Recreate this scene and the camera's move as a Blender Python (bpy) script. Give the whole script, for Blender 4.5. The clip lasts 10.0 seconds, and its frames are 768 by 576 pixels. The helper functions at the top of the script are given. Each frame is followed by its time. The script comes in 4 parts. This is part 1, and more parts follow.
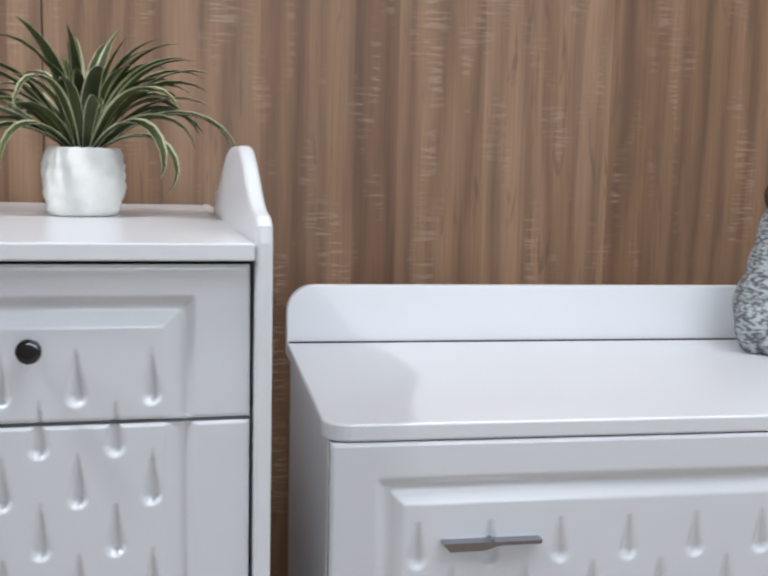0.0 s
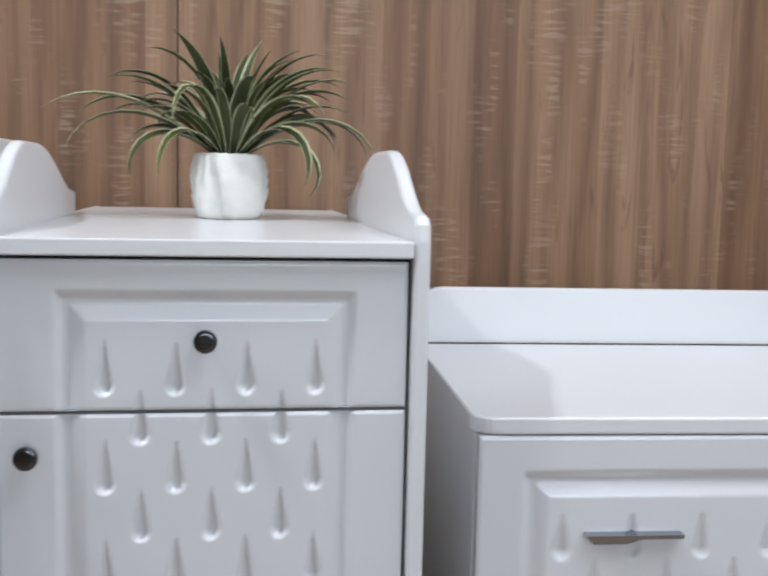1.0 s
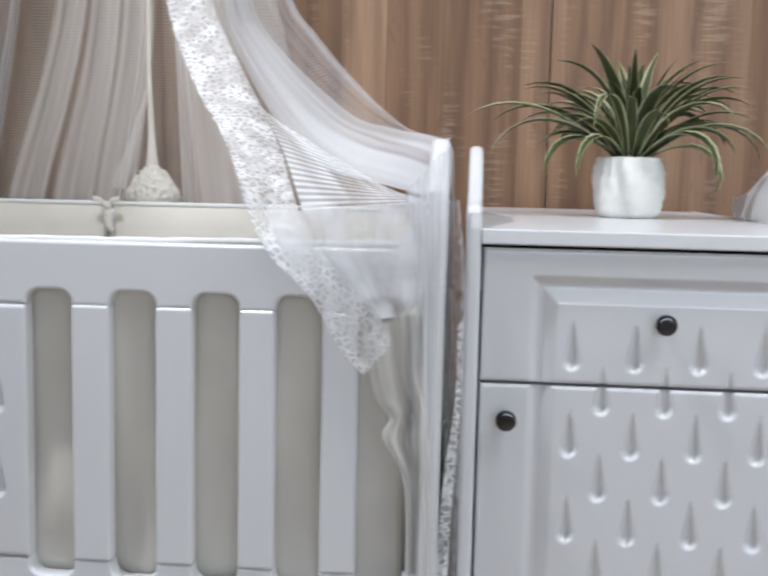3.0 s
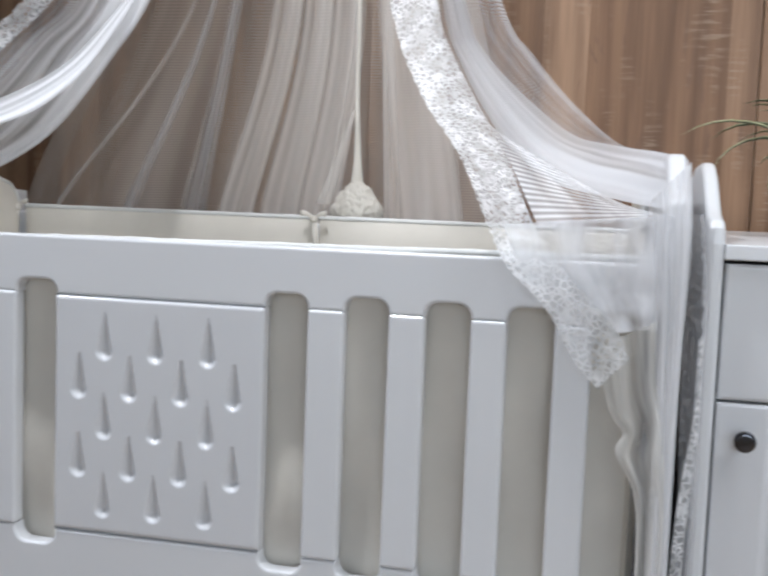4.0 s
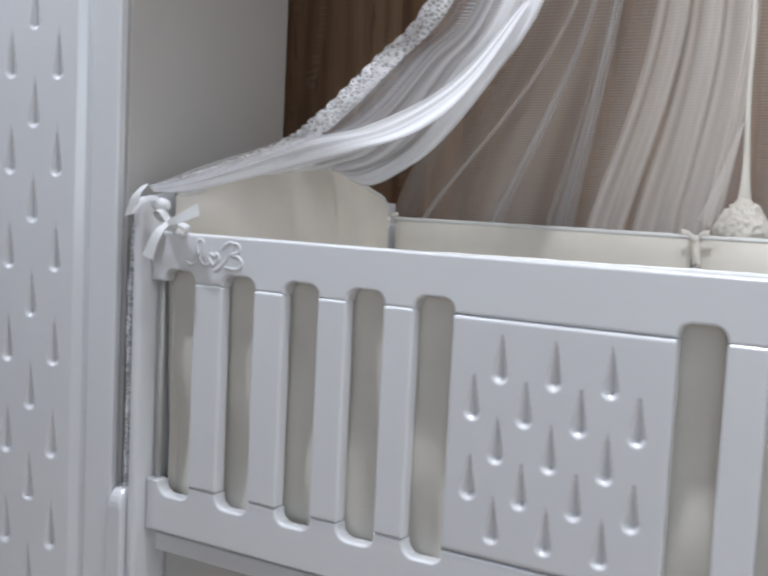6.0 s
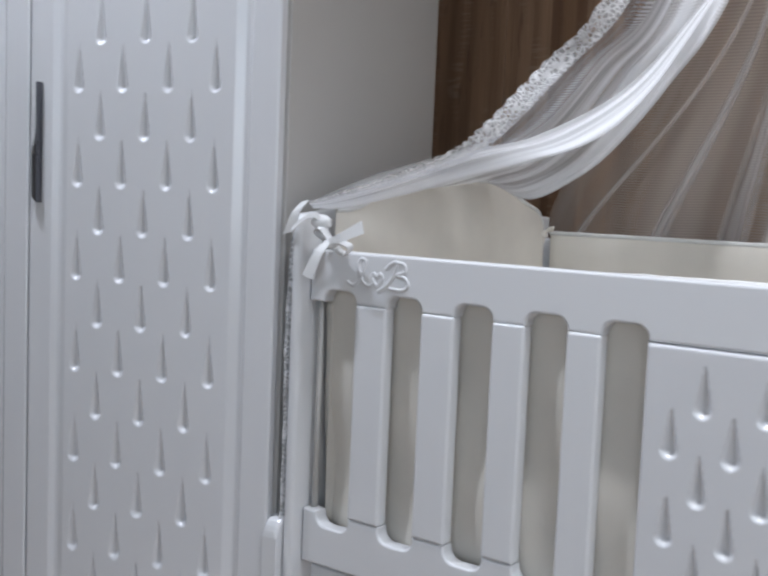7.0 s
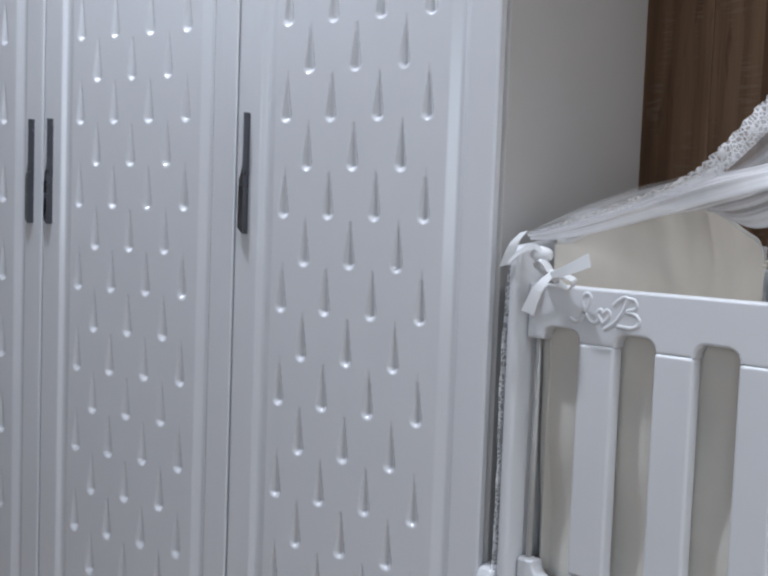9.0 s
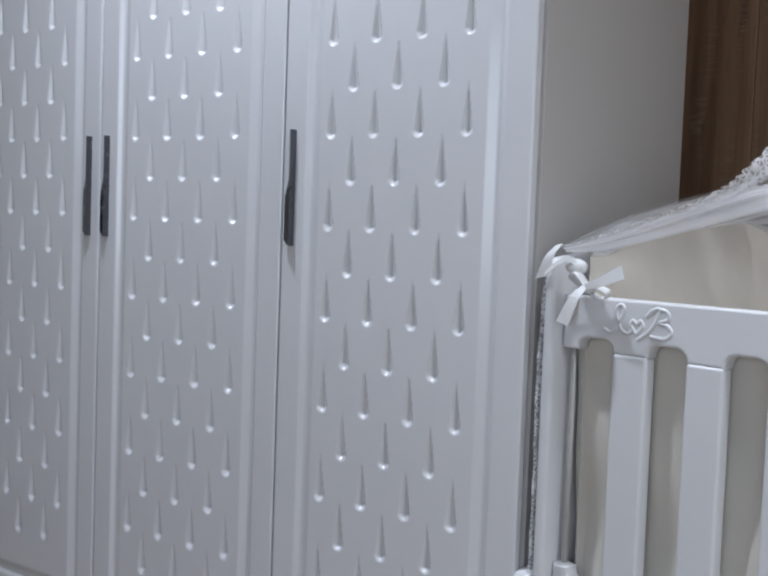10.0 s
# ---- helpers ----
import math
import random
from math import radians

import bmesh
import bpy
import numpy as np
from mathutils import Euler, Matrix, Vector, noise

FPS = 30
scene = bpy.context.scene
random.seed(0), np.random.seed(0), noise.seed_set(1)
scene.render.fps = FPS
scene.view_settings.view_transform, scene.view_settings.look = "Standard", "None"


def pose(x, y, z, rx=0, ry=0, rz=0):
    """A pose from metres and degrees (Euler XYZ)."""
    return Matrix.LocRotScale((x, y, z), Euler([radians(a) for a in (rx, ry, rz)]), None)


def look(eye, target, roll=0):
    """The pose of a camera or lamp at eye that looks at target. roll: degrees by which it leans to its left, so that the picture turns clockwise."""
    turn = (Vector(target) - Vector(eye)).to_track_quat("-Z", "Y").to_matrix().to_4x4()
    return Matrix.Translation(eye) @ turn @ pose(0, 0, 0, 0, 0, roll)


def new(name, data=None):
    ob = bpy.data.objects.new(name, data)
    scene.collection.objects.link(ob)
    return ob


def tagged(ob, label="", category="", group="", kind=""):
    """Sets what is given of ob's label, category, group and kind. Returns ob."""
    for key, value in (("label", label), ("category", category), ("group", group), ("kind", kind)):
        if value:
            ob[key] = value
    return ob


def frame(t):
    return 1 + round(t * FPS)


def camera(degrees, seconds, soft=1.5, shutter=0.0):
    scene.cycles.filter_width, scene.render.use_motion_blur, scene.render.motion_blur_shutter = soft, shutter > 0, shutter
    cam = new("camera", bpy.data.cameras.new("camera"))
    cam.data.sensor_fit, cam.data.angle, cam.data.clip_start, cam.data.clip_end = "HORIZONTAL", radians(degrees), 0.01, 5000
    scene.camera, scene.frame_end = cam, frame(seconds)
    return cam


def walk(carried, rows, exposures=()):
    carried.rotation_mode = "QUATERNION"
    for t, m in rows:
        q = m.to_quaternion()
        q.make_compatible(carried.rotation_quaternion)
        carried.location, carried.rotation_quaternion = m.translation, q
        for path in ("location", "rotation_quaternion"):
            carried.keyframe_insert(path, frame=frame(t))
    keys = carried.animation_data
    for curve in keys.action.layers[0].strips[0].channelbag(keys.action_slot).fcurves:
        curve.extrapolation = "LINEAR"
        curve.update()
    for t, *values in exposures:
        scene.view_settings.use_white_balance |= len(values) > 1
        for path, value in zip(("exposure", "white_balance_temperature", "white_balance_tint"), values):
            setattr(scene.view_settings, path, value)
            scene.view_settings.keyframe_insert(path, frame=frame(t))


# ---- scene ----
cam = camera(41.8, 10.0, soft=2.3, shutter=0.4)
PATH = [
    (0, (-0.077, 0.008, 1.136), (0.411, 1.933, 0.899), 1.3),
    (0.5, (-0.112, 0.003, 1.135), (0.298, 1.946, 0.897), 1.3),
    (1, (-0.166, -0.023, 1.124), (0.17, 1.937, 0.907), 1.3),
    (1.5, (-0.23, -0.053, 1.123), (0.018, 1.92, 0.907), 1.4),
    (2, (-0.291, -0.085, 1.124), (-0.172, 1.899, 0.9), 1.4),
    (2.5, (-0.345, -0.116, 1.126), (-0.368, 1.87, 0.891), 1.4),
    (2.7, (-0.37, -0.132, 1.123), (-0.446, 1.853, 0.892), 1.3),
    (3.8, (-0.497, -0.169, 1.092), (-0.872, 1.787, 0.914), 2.0),
    (4, (-0.512, -0.178, 1.092), (-0.95, 1.766, 0.919), 2.2),
    (4.5, (-0.541, -0.188, 1.097), (-1.147, 1.711, 0.925), 2.2),
    (5, (-0.569, -0.189, 1.102), (-1.322, 1.655, 0.926), 2.4),
    (5.5, (-0.601, -0.181, 1.102), (-1.482, 1.606, 0.925), 2.7),
    (6, (-0.653, -0.161, 1.103), (-1.649, 1.563, 0.919), 2.8),
    (6.2, (-0.68, -0.152, 1.104), (-1.717, 1.549, 0.919), 2.5),
    (7.5, (-0.835, -0.122, 1.114), (-2.082, 1.433, 0.946), 2.6),
    (8, (-0.874, -0.12, 1.117), (-2.181, 1.385, 0.96), 2.4),
    (8.5, (-0.901, -0.127, 1.114), (-2.262, 1.331, 0.967), 2.2),
    (9, (-0.907, -0.13, 1.113), (-2.313, 1.285, 0.975), 2.1),
    (9.5, (-0.891, -0.137, 1.115), (-2.339, 1.237, 0.986), 2.0),
    (10, (-0.858, -0.151, 1.116), (-2.338, 1.189, 0.997), 2.1),
]
walk(cam, [(t, look(eye, target, roll)) for t, eye, target, roll in PATH],
     [(0.0, 0.05, 6310, 10), (4.5, 0.03, 6330, 10), (7.5, -0.03, 6200, 11), (10.0, -0.07, 6090, 11)])

# ---- light ----
world = bpy.data.worlds.new("world")
scene.world = world
world.use_nodes = True
sky = world.node_tree.nodes.new("ShaderNodeTexSky")
sky.sky_type, sky.sun_disc = "NISHITA", False
sky.sun_elevation, sky.sun_rotation = radians(35), radians(200)
world.node_tree.links.new(sky.outputs[0], world.node_tree.nodes["Background"].inputs[0])
world.node_tree.nodes["Background"].inputs[1].default_value = 0.1
scene.view_settings.exposure = 0.0

CEIL = 2.62
WALL = 2.045
LAMP = (-1.08, 0.8, CEIL - 0.03)
LAMP_2 = (-2.3, 0.46, CEIL - 0.03)


def area(name, size, size_y, energy, colour, m):
    data = bpy.data.lights.new(name, "AREA")
    data.shape, data.size, data.size_y, data.energy, data.color = "RECTANGLE", size, size_y, energy, colour
    ob = new(name, data)
    ob.matrix_world = m
    return ob


def spot(name, at, target, energy, cone, size, colour):
    data = bpy.data.lights.new(name, "SPOT")
    data.energy, data.spot_size, data.spot_blend, data.shadow_soft_size, data.color = energy, radians(cone), 1.0, size, colour
    ob = new(name, data)
    ob.matrix_world = look(at, target)
    return ob


# two recessed downlights, one turned to the cabinet and dresser, one before the wardrobe; an unseen ceiling panel added
# as overhead fill; a window
spot("downlight_light", LAMP, (-0.05, 1.25, 0.6), 72, 134, 0.045, (0.95, 0.97, 1.0))
spot("downlight_light", LAMP_2, (-2.0, 0.8, 0.6), 84, 140, 0.05, (0.86, 0.91, 1.0))
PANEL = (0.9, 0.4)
area("fill_panel_light", 1.7, 1.1, 32, (0.89, 0.94, 1.0), pose(PANEL[0], PANEL[1], CEIL - 0.045))
area("window_light", 2.5, 1.4, 29, (0.74, 0.86, 1.0), look((0.5, -2.95, 1.55), (0.5, 1.0, 1.45)))


# ---- materials ----
def mat(name):
    m = bpy.data.materials.new(name)
    m.use_nodes = True
    nt = m.node_tree
    return m, nt, nt.nodes["Principled BSDF"]


def node(nt, kind, **inputs):
    n = nt.nodes.new(kind)
    for k, v in inputs.items():
        n.inputs[k.replace("_", " ")].default_value = v
    return n


def coords(nt, scale=(1, 1, 1), out="Object"):
    tc = nt.nodes.new("ShaderNodeTexCoord")
    mp = nt.nodes.new("ShaderNodeMapping")
    mp.inputs["Scale"].default_value = scale
    nt.links.new(tc.outputs[out], mp.inputs["Vector"])
    return mp.outputs["Vector"]


def ramp(nt, fac, stops):
    r = nt.nodes.new("ShaderNodeValToRGB")
    el = r.color_ramp.elements
    while len(el) < len(stops):
        el.new(0.5)
    for e, (p, c) in zip(el, stops):
        e.position, e.color = p, (*c, 1) if len(c) == 3 else c
    nt.links.new(fac, r.inputs["Fac"])
    return r.outputs["Color"]


def bump(nt, height, strength, distance, bsdf):
    b = nt.nodes.new("ShaderNodeBump")
    b.inputs["Strength"].default_value, b.inputs["Distance"].default_value = strength, distance
    nt.links.new(height, b.inputs["Height"])
    nt.links.new(b.outputs["Normal"], bsdf.inputs["Normal"])


def mix(nt, fac, a, b, blend="MIX"):
    m = nt.nodes.new("ShaderNodeMix")
    m.data_type, m.blend_type = "RGBA", blend
    for sock, v in ((m.inputs[0], fac), (m.inputs[6], a), (m.inputs[7], b)):
        if isinstance(v, (int, float)):
            sock.default_value = v
        elif isinstance(v, tuple):
            sock.default_value = (*v, 1)
        else:
            nt.links.new(v, sock)
    return m.outputs[2]


def math_node(nt, op, a, b=None):
    m = nt.nodes.new("ShaderNodeMath")
    m.operation = op
    for sock, v in zip(m.inputs, (a, b)):
        if v is None:
            continue
        if isinstance(v, (int, float)):
            sock.default_value = v
        else:
            nt.links.new(v, sock)
    return m.outputs[0]


def lacquer(name, colour, rough=0.34, vary=0.01, coat=0.3):
    m, nt, b = mat(name)
    v = coords(nt)
    n1 = node(nt, "ShaderNodeTexNoise", Scale=2.2, Detail=4.0)
    n2 = node(nt, "ShaderNodeTexNoise", Scale=160.0, Detail=2.0)
    for n in (n1, n2):
        nt.links.new(v, n.inputs["Vector"])
    dark = tuple(c * (1 - 2 * vary) for c in colour)
    nt.links.new(ramp(nt, n1.outputs["Fac"], [(0.3, dark), (0.7, colour)]), b.inputs["Base Color"])
    r = ramp(nt, n1.outputs["Fac"], [(0.3, (rough - 0.015,) * 3), (0.7, (rough + 0.015,) * 3)])
    nt.links.new(r, b.inputs["Roughness"])
    b.inputs["Coat Weight"].default_value, b.inputs["Coat Roughness"].default_value = coat, 0.17
    bump(nt, n2.outputs["Fac"], 0.08, 0.0005, b)
    return m


def cloth(name, colour, scale=900.0):
    m, nt, b = mat(name)
    v = coords(nt)
    n1 = node(nt, "ShaderNodeTexNoise", Scale=9.0, Detail=5.0)
    n2 = node(nt, "ShaderNodeTexNoise", Scale=scale, Detail=2.0)
    for n in (n1, n2):
        nt.links.new(v, n.inputs["Vector"])
    nt.links.new(ramp(nt, n1.outputs["Fac"], [(0.3, tuple(c * 0.9 for c in colour)), (0.7, colour)]), b.inputs["Base Color"])
    b.inputs["Roughness"].default_value = 0.9
    bump(nt, n2.outputs["Fac"], 0.3, 0.001, b)
    return m


def wood_panel():
    m, nt, b = mat("oak_laminate")
    v = coords(nt)
    sep = nt.nodes.new("ShaderNodeSeparateXYZ")
    nt.links.new(v, sep.inputs[0])
    # boards about 9 cm wide printed on the sheet, each with its own tone
    wob = node(nt, "ShaderNodeTexNoise", Scale=1.0, Detail=3.0)
    nt.links.new(coords(nt, (5, 1, 0.7)), wob.inputs["Vector"])
    xw = math_node(nt, "ADD", sep.outputs[0], math_node(nt, "MULTIPLY", wob.outputs["Fac"], 0.03))
    cell = math_node(nt, "FLOOR", math_node(nt, "MULTIPLY", xw, 10.5))
    comb = nt.nodes.new("ShaderNodeCombineXYZ")
    nt.links.new(cell, comb.inputs[0])
    wn = nt.nodes.new("ShaderNodeTexWhiteNoise")
    wn.noise_dimensions = "3D"
    nt.links.new(comb.outputs[0], wn.inputs["Vector"])
    tone = ramp(nt, wn.outputs["Value"], [(0.0, (0.205, 0.112, 0.062)), (0.45, (0.268, 0.157, 0.091)), (1.0, (0.37, 0.232, 0.146))])
    # broad streaks, arched growth lines, fine pores, dark veins
    broad = node(nt, "ShaderNodeTexNoise", Scale=1.0, Detail=5.0, Distortion=0.5)
    nt.links.new(coords(nt, (11, 1, 0.8)), broad.inputs["Vector"])
    fine = node(nt, "ShaderNodeTexNoise", Scale=1.0, Detail=8.0)
    nt.links.new(coords(nt, (150, 1, 5)), fine.inputs["Vector"])
    arch = node(nt, "ShaderNodeTexWave", Scale=3.2, Distortion=7.0, Detail=3.0, Detail_Scale=1.3, Detail_Roughness=0.55)
    nt.links.new(coords(nt, (1.6, 0.2, 0.22)), arch.inputs["Vector"])
    vein = node(nt, "ShaderNodeTexNoise", Scale=1.0, Detail=4.0, Distortion=1.6)
    nt.links.new(coords(nt, (30, 1, 4.0)), vein.inputs["Vector"])
    c = mix(nt, 1.0, tone, ramp(nt, broad.outputs["Fac"], [(0.3, (0.80, 0.77, 0.75)), (0.7, (1.2, 1.19, 1.18))]), "MULTIPLY")
    c = mix(nt, 0.9, c, ramp(nt, arch.outputs["Fac"], [(0.0, (0.78, 0.75, 0.73)), (0.5, (1.0, 1.0, 1.0)), (1.0, (1.1, 1.1, 1.1))]), "MULTIPLY")
    c = mix(nt, 0.6, c, ramp(nt, fine.outputs["Fac"], [(0.3, (0.75, 0.73, 0.71)), (0.65, (1.1, 1.1, 1.1))]), "MULTIPLY")
    c = mix(nt, ramp(nt, vein.outputs["Fac"], [(0.6, (0, 0, 0)), (0.7, (0.7, 0.7, 0.7))]), c, (0.17, 0.095, 0.06))
    # short pale saw marks across the grain, in patches
    saw = node(nt, "ShaderNodeTexNoise", Scale=1.0, Detail=2.0)
    nt.links.new(coords(nt, (14, 1, 120)), saw.inputs["Vector"])
    patch = node(nt, "ShaderNodeTexNoise", Scale=1.0, Detail=2.0)
    nt.links.new(coords(nt, (16, 1, 4.5)), patch.inputs["Vector"])
    f = math_node(nt, "MULTIPLY", ramp(nt, saw.outputs["Fac"], [(0.5, (0, 0, 0)), (0.6, (1, 1, 1))]),
                  ramp(nt, patch.outputs["Fac"], [(0.53, (0, 0, 0)), (0.66, (1, 1, 1))]))
    c = mix(nt, math_node(nt, "MULTIPLY", f, 0.3), c, (0.54, 0.42, 0.32))
    nt.links.new(c, b.inputs["Base Color"])
    b.inputs["Roughness"].default_value = 0.5
    bump(nt, fine.outputs["Fac"], 0.15, 0.001, b)
    return m


def net_cloth(name, stops, streak=(14, 0.8), lines=1500.0, colour=(0.76, 0.775, 0.80), fall=1.0, thread=0.3, through_light=0.4):
    """Sheer net: the cover changes across the cloth by the stops, in streaks along it, and with fine cross threads."""
    m, nt, b = mat(name)
    nt.nodes.remove(b)
    out = nt.nodes["Material Output"]
    diff, tl, tr = (nt.nodes.new("ShaderNodeBsdf" + k) for k in ("Diffuse", "Translucent", "Transparent"))
    diff.inputs[0].default_value = tl.inputs[0].default_value = (*colour, 1)
    body = nt.nodes.new("ShaderNodeMixShader")
    body.inputs[0].default_value = through_light
    nt.links.new(diff.outputs[0], body.inputs[1])
    nt.links.new(tl.outputs[0], body.inputs[2])
    sep = nt.nodes.new("ShaderNodeSeparateXYZ")
    nt.links.new(coords(nt, out="UV"), sep.inputs[0])
    n = node(nt, "ShaderNodeTexNoise", Scale=1.0, Detail=2.6)
    nt.links.new(coords(nt, (*streak, 1), "UV"), n.inputs["Vector"])
    wide = math_node(nt, "ADD", sep.outputs[0], math_node(nt, "MULTIPLY", math_node(nt, "SUBTRACT", n.outputs["Fac"], 0.5), 0.18))
    cover = ramp(nt, wide, [(p, (c,) * 3) for p, c in stops])
    st = ramp(nt, n.outputs["Fac"], [(0.32, (0.45,) * 3), (0.68, (1.6,) * 3)])
    st = mix(nt, 1.0, st, ramp(nt, sep.outputs[1], [(0.0, (1.0,) * 3), (0.6, (1.0,) * 3), (0.72, (fall,) * 3)]), "MULTIPLY")
    w = math_node(nt, "SINE", math_node(nt, "MULTIPLY", sep.outputs[1], lines))
    f = math_node(nt, "MULTIPLY", math_node(nt, "MULTIPLY", cover, st), math_node(nt, "ADD", 1.0, math_node(nt, "MULTIPLY", w, thread)))
    cl = nt.nodes.new("ShaderNodeClamp")
    nt.links.new(f, cl.inputs[0])
    cl.inputs[2].default_value = 0.92
    mx = nt.nodes.new("ShaderNodeMixShader")
    nt.links.new(cl.outputs[0], mx.inputs[0])
    nt.links.new(tr.outputs[0], mx.inputs[1])
    nt.links.new(body.outputs[0], mx.inputs[2])
    nt.links.new(mx.outputs[0], out.inputs[0])
    return m


def lace_cloth():
    m, nt, b = mat("lace")
    nt.nodes.remove(b)
    out = nt.nodes["Material Output"]
    diff, tr = nt.nodes.new("ShaderNodeBsdfDiffuse"), nt.nodes.new("ShaderNodeBsdfTransparent")
    diff.inputs[0].default_value = (0.9, 0.9, 0.91, 1)
    vor = node(nt, "ShaderNodeTexVoronoi", Scale=1.0)
    vor.feature = "DISTANCE_TO_EDGE"
    nt.links.new(coords(nt, (125, 125, 125)), vor.inputs["Vector"])
    big = node(nt, "ShaderNodeTexVoronoi", Scale=1.0)
    nt.links.new(coords(nt, (40, 40, 40)), big.inputs["Vector"])
    a = ramp(nt, vor.outputs["Distance"], [(0.05, (0.95, 0.95, 0.95)), (0.2, (0.4, 0.4, 0.4))])
    c = ramp(nt, big.outputs["Distance"], [(0.22, (0.96, 0.96, 0.96)), (0.4, (0.0, 0.0, 0.0))])
    thin = node(nt, "ShaderNodeTexNoise", Scale=26.0, Detail=3.0)
    nt.links.new(coords(nt), thin.inputs["Vector"])
    f = math_node(nt, "MULTIPLY", math_node(nt, "MAXIMUM", a, c), ramp(nt, thin.outputs["Fac"], [(0.38, (0.6,) * 3), (0.6, (1.0,) * 3)]))
    sep = nt.nodes.new("ShaderNodeSeparateXYZ")
    nt.links.new(coords(nt, out="UV"), sep.inputs[0])
    f = math_node(nt, "MULTIPLY", f, ramp(nt, sep.outputs[0], [(0.0, (0.9,) * 3), (0.1, (1.0,) * 3), (0.24, (0.8,) * 3), (0.55, (0.84,) * 3), (0.72, (1.0,) * 3), (1.0, (0.7,) * 3)]))
    mx = nt.nodes.new("ShaderNodeMixShader")
    nt.links.new(f, mx.inputs[0])
    nt.links.new(tr.outputs[0], mx.inputs[1])
    nt.links.new(diff.outputs[0], mx.inputs[2])
    nt.links.new(mx.outputs[0], out.inputs[0])
    return m


def metal(name, colour, rough):
    m, nt, b = mat(name)
    b.inputs["Metallic"].default_value, b.inputs["Base Color"].default_value = 1.0, (*colour, 1)
    n = node(nt, "ShaderNodeTexNoise", Scale=40.0, Detail=3.0)
    nt.links.new(coords(nt), n.inputs["Vector"])
    nt.links.new(ramp(nt, n.outputs["Fac"], [(0.3, (rough * 0.7,) * 3), (0.7, (rough * 1.3,) * 3)]), b.inputs["Roughness"])
    return m


def mottled(name, light, dark, scale, lo, hi, stretch=(1, 1, 1), rough=0.75):
    m, nt, b = mat(name)
    n = node(nt, "ShaderNodeTexNoise", Scale=scale, Detail=4.0)
    nt.links.new(coords(nt, stretch), n.inputs["Vector"])
    nt.links.new(ramp(nt, n.outputs["Fac"], [(lo, dark), (hi, light)]), b.inputs["Base Color"])
    b.inputs["Roughness"].default_value = rough
    bump(nt, n.outputs["Fac"], 0.5, 0.003, b)
    return m


WHITE = lacquer("white_lacquer", (0.78, 0.785, 0.8))
SATIN = lacquer("white_satin_foil", (0.76, 0.765, 0.785), 0.24, 0.01, 0.9)
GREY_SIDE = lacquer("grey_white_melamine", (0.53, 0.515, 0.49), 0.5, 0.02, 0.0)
OAK = wood_panel()
CREAM = cloth("cream_cotton", (0.77, 0.725, 0.65))
SHEET = cloth("white_cotton", (0.8, 0.8, 0.78))
RIBBON = cloth("white_satin_ribbon", (0.85, 0.85, 0.85), 300.0)
NET_WHITE = (0.86, 0.86, 0.88)
# same net twice: uneven light put into the colours, right dimmer, left brighter
NET_DENSE = net_cloth("net_dense", [(0.0, 0.55), (0.25, 0.9), (0.5, 0.74), (0.8, 0.95), (1.0, 0.65)], (2.6, 0.9), 1500.0, (0.79, 0.79, 0.815), 1.0, 0.12, 0.3)
NET_LEFT_LIT = net_cloth("net_left_lit", [(0.0, 0.5), (0.22, 0.9), (0.48, 0.62), (0.75, 0.95), (1.0, 0.6)], (4.5, 1.0), 1500.0, (0.92, 0.92, 0.94), 1.0, 0.12, 0.15)
NET_SHEER = net_cloth("net_sheer", [(0.0, 0.26), (0.35, 0.2), (0.75, 0.27), (0.95, 0.4), (1.0, 0.6)], (4, 0.8), 1150.0, NET_WHITE, 1.0, 0.4, 0.3)
NET_SOFT = net_cloth("net_soft", [(0.0, 0.2), (0.3, 0.42), (0.7, 0.42), (1.0, 0.2)], (3, 0.8), 1500.0, NET_WHITE, 1.0, 0.1, 0.3)
NET_STRIPE = net_cloth("net_stripe", [(0.0, 0.62), (0.15, 0.52), (0.9, 0.52), (1.0, 0.62)], (3, 1.2), 125.0, NET_WHITE, 1.0, 0.42, 0.25)
NET_MILK = net_cloth("net_milk", [(0.0, 0.5), (0.5, 0.58), (0.85, 0.75), (1.0, 0.75)], (4, 1.6), 1500.0, NET_WHITE, 1.0, 0.05, 0.2)
NET_CREAM = net_cloth("net_cream", [(0.0, 0.75), (0.12, 0.5), (0.6, 0.42), (1.0, 0.6)], (4, 1.6), 1500.0, (0.88, 0.86, 0.82), 1.0, 0.05, 0.25)
NET_MESH = net_cloth("net_mesh", [(0.0, 0.2), (0.7, 0.16), (0.85, 0.36), (1.0, 0.42)], (6, 40), 1300.0, NET_WHITE, 1.0, 0.35, 0.2)
# back net's warm pale colour stands in for light on the boards behind
NET_BACK = net_cloth("net_back", [(0.0, 0.37), (1.0, 0.34)], (6, 0.4), 1500.0, (0.95, 0.88, 0.81), 1.0, 0.12, 0.3)
NET_FOLD = net_cloth("net_folds", [(0.0, 0.25), (0.14, 0.78), (0.3, 0.66), (0.7, 0.68), (0.88, 0.74), (1.0, 0.2)], (1.2, 0.5), 1500.0, (0.92, 0.88, 0.84), 1.0, 0.05, 0.3)
LACE = lace_cloth()
CHROME_LIGHT = metal("chrome", (0.3, 0.3, 0.32), 0.16)
CHROME = metal("dark_chrome", (0.15, 0.15, 0.165), 0.24)
KNOB = metal("polished_chrome", (0.11, 0.11, 0.12), 0.1)
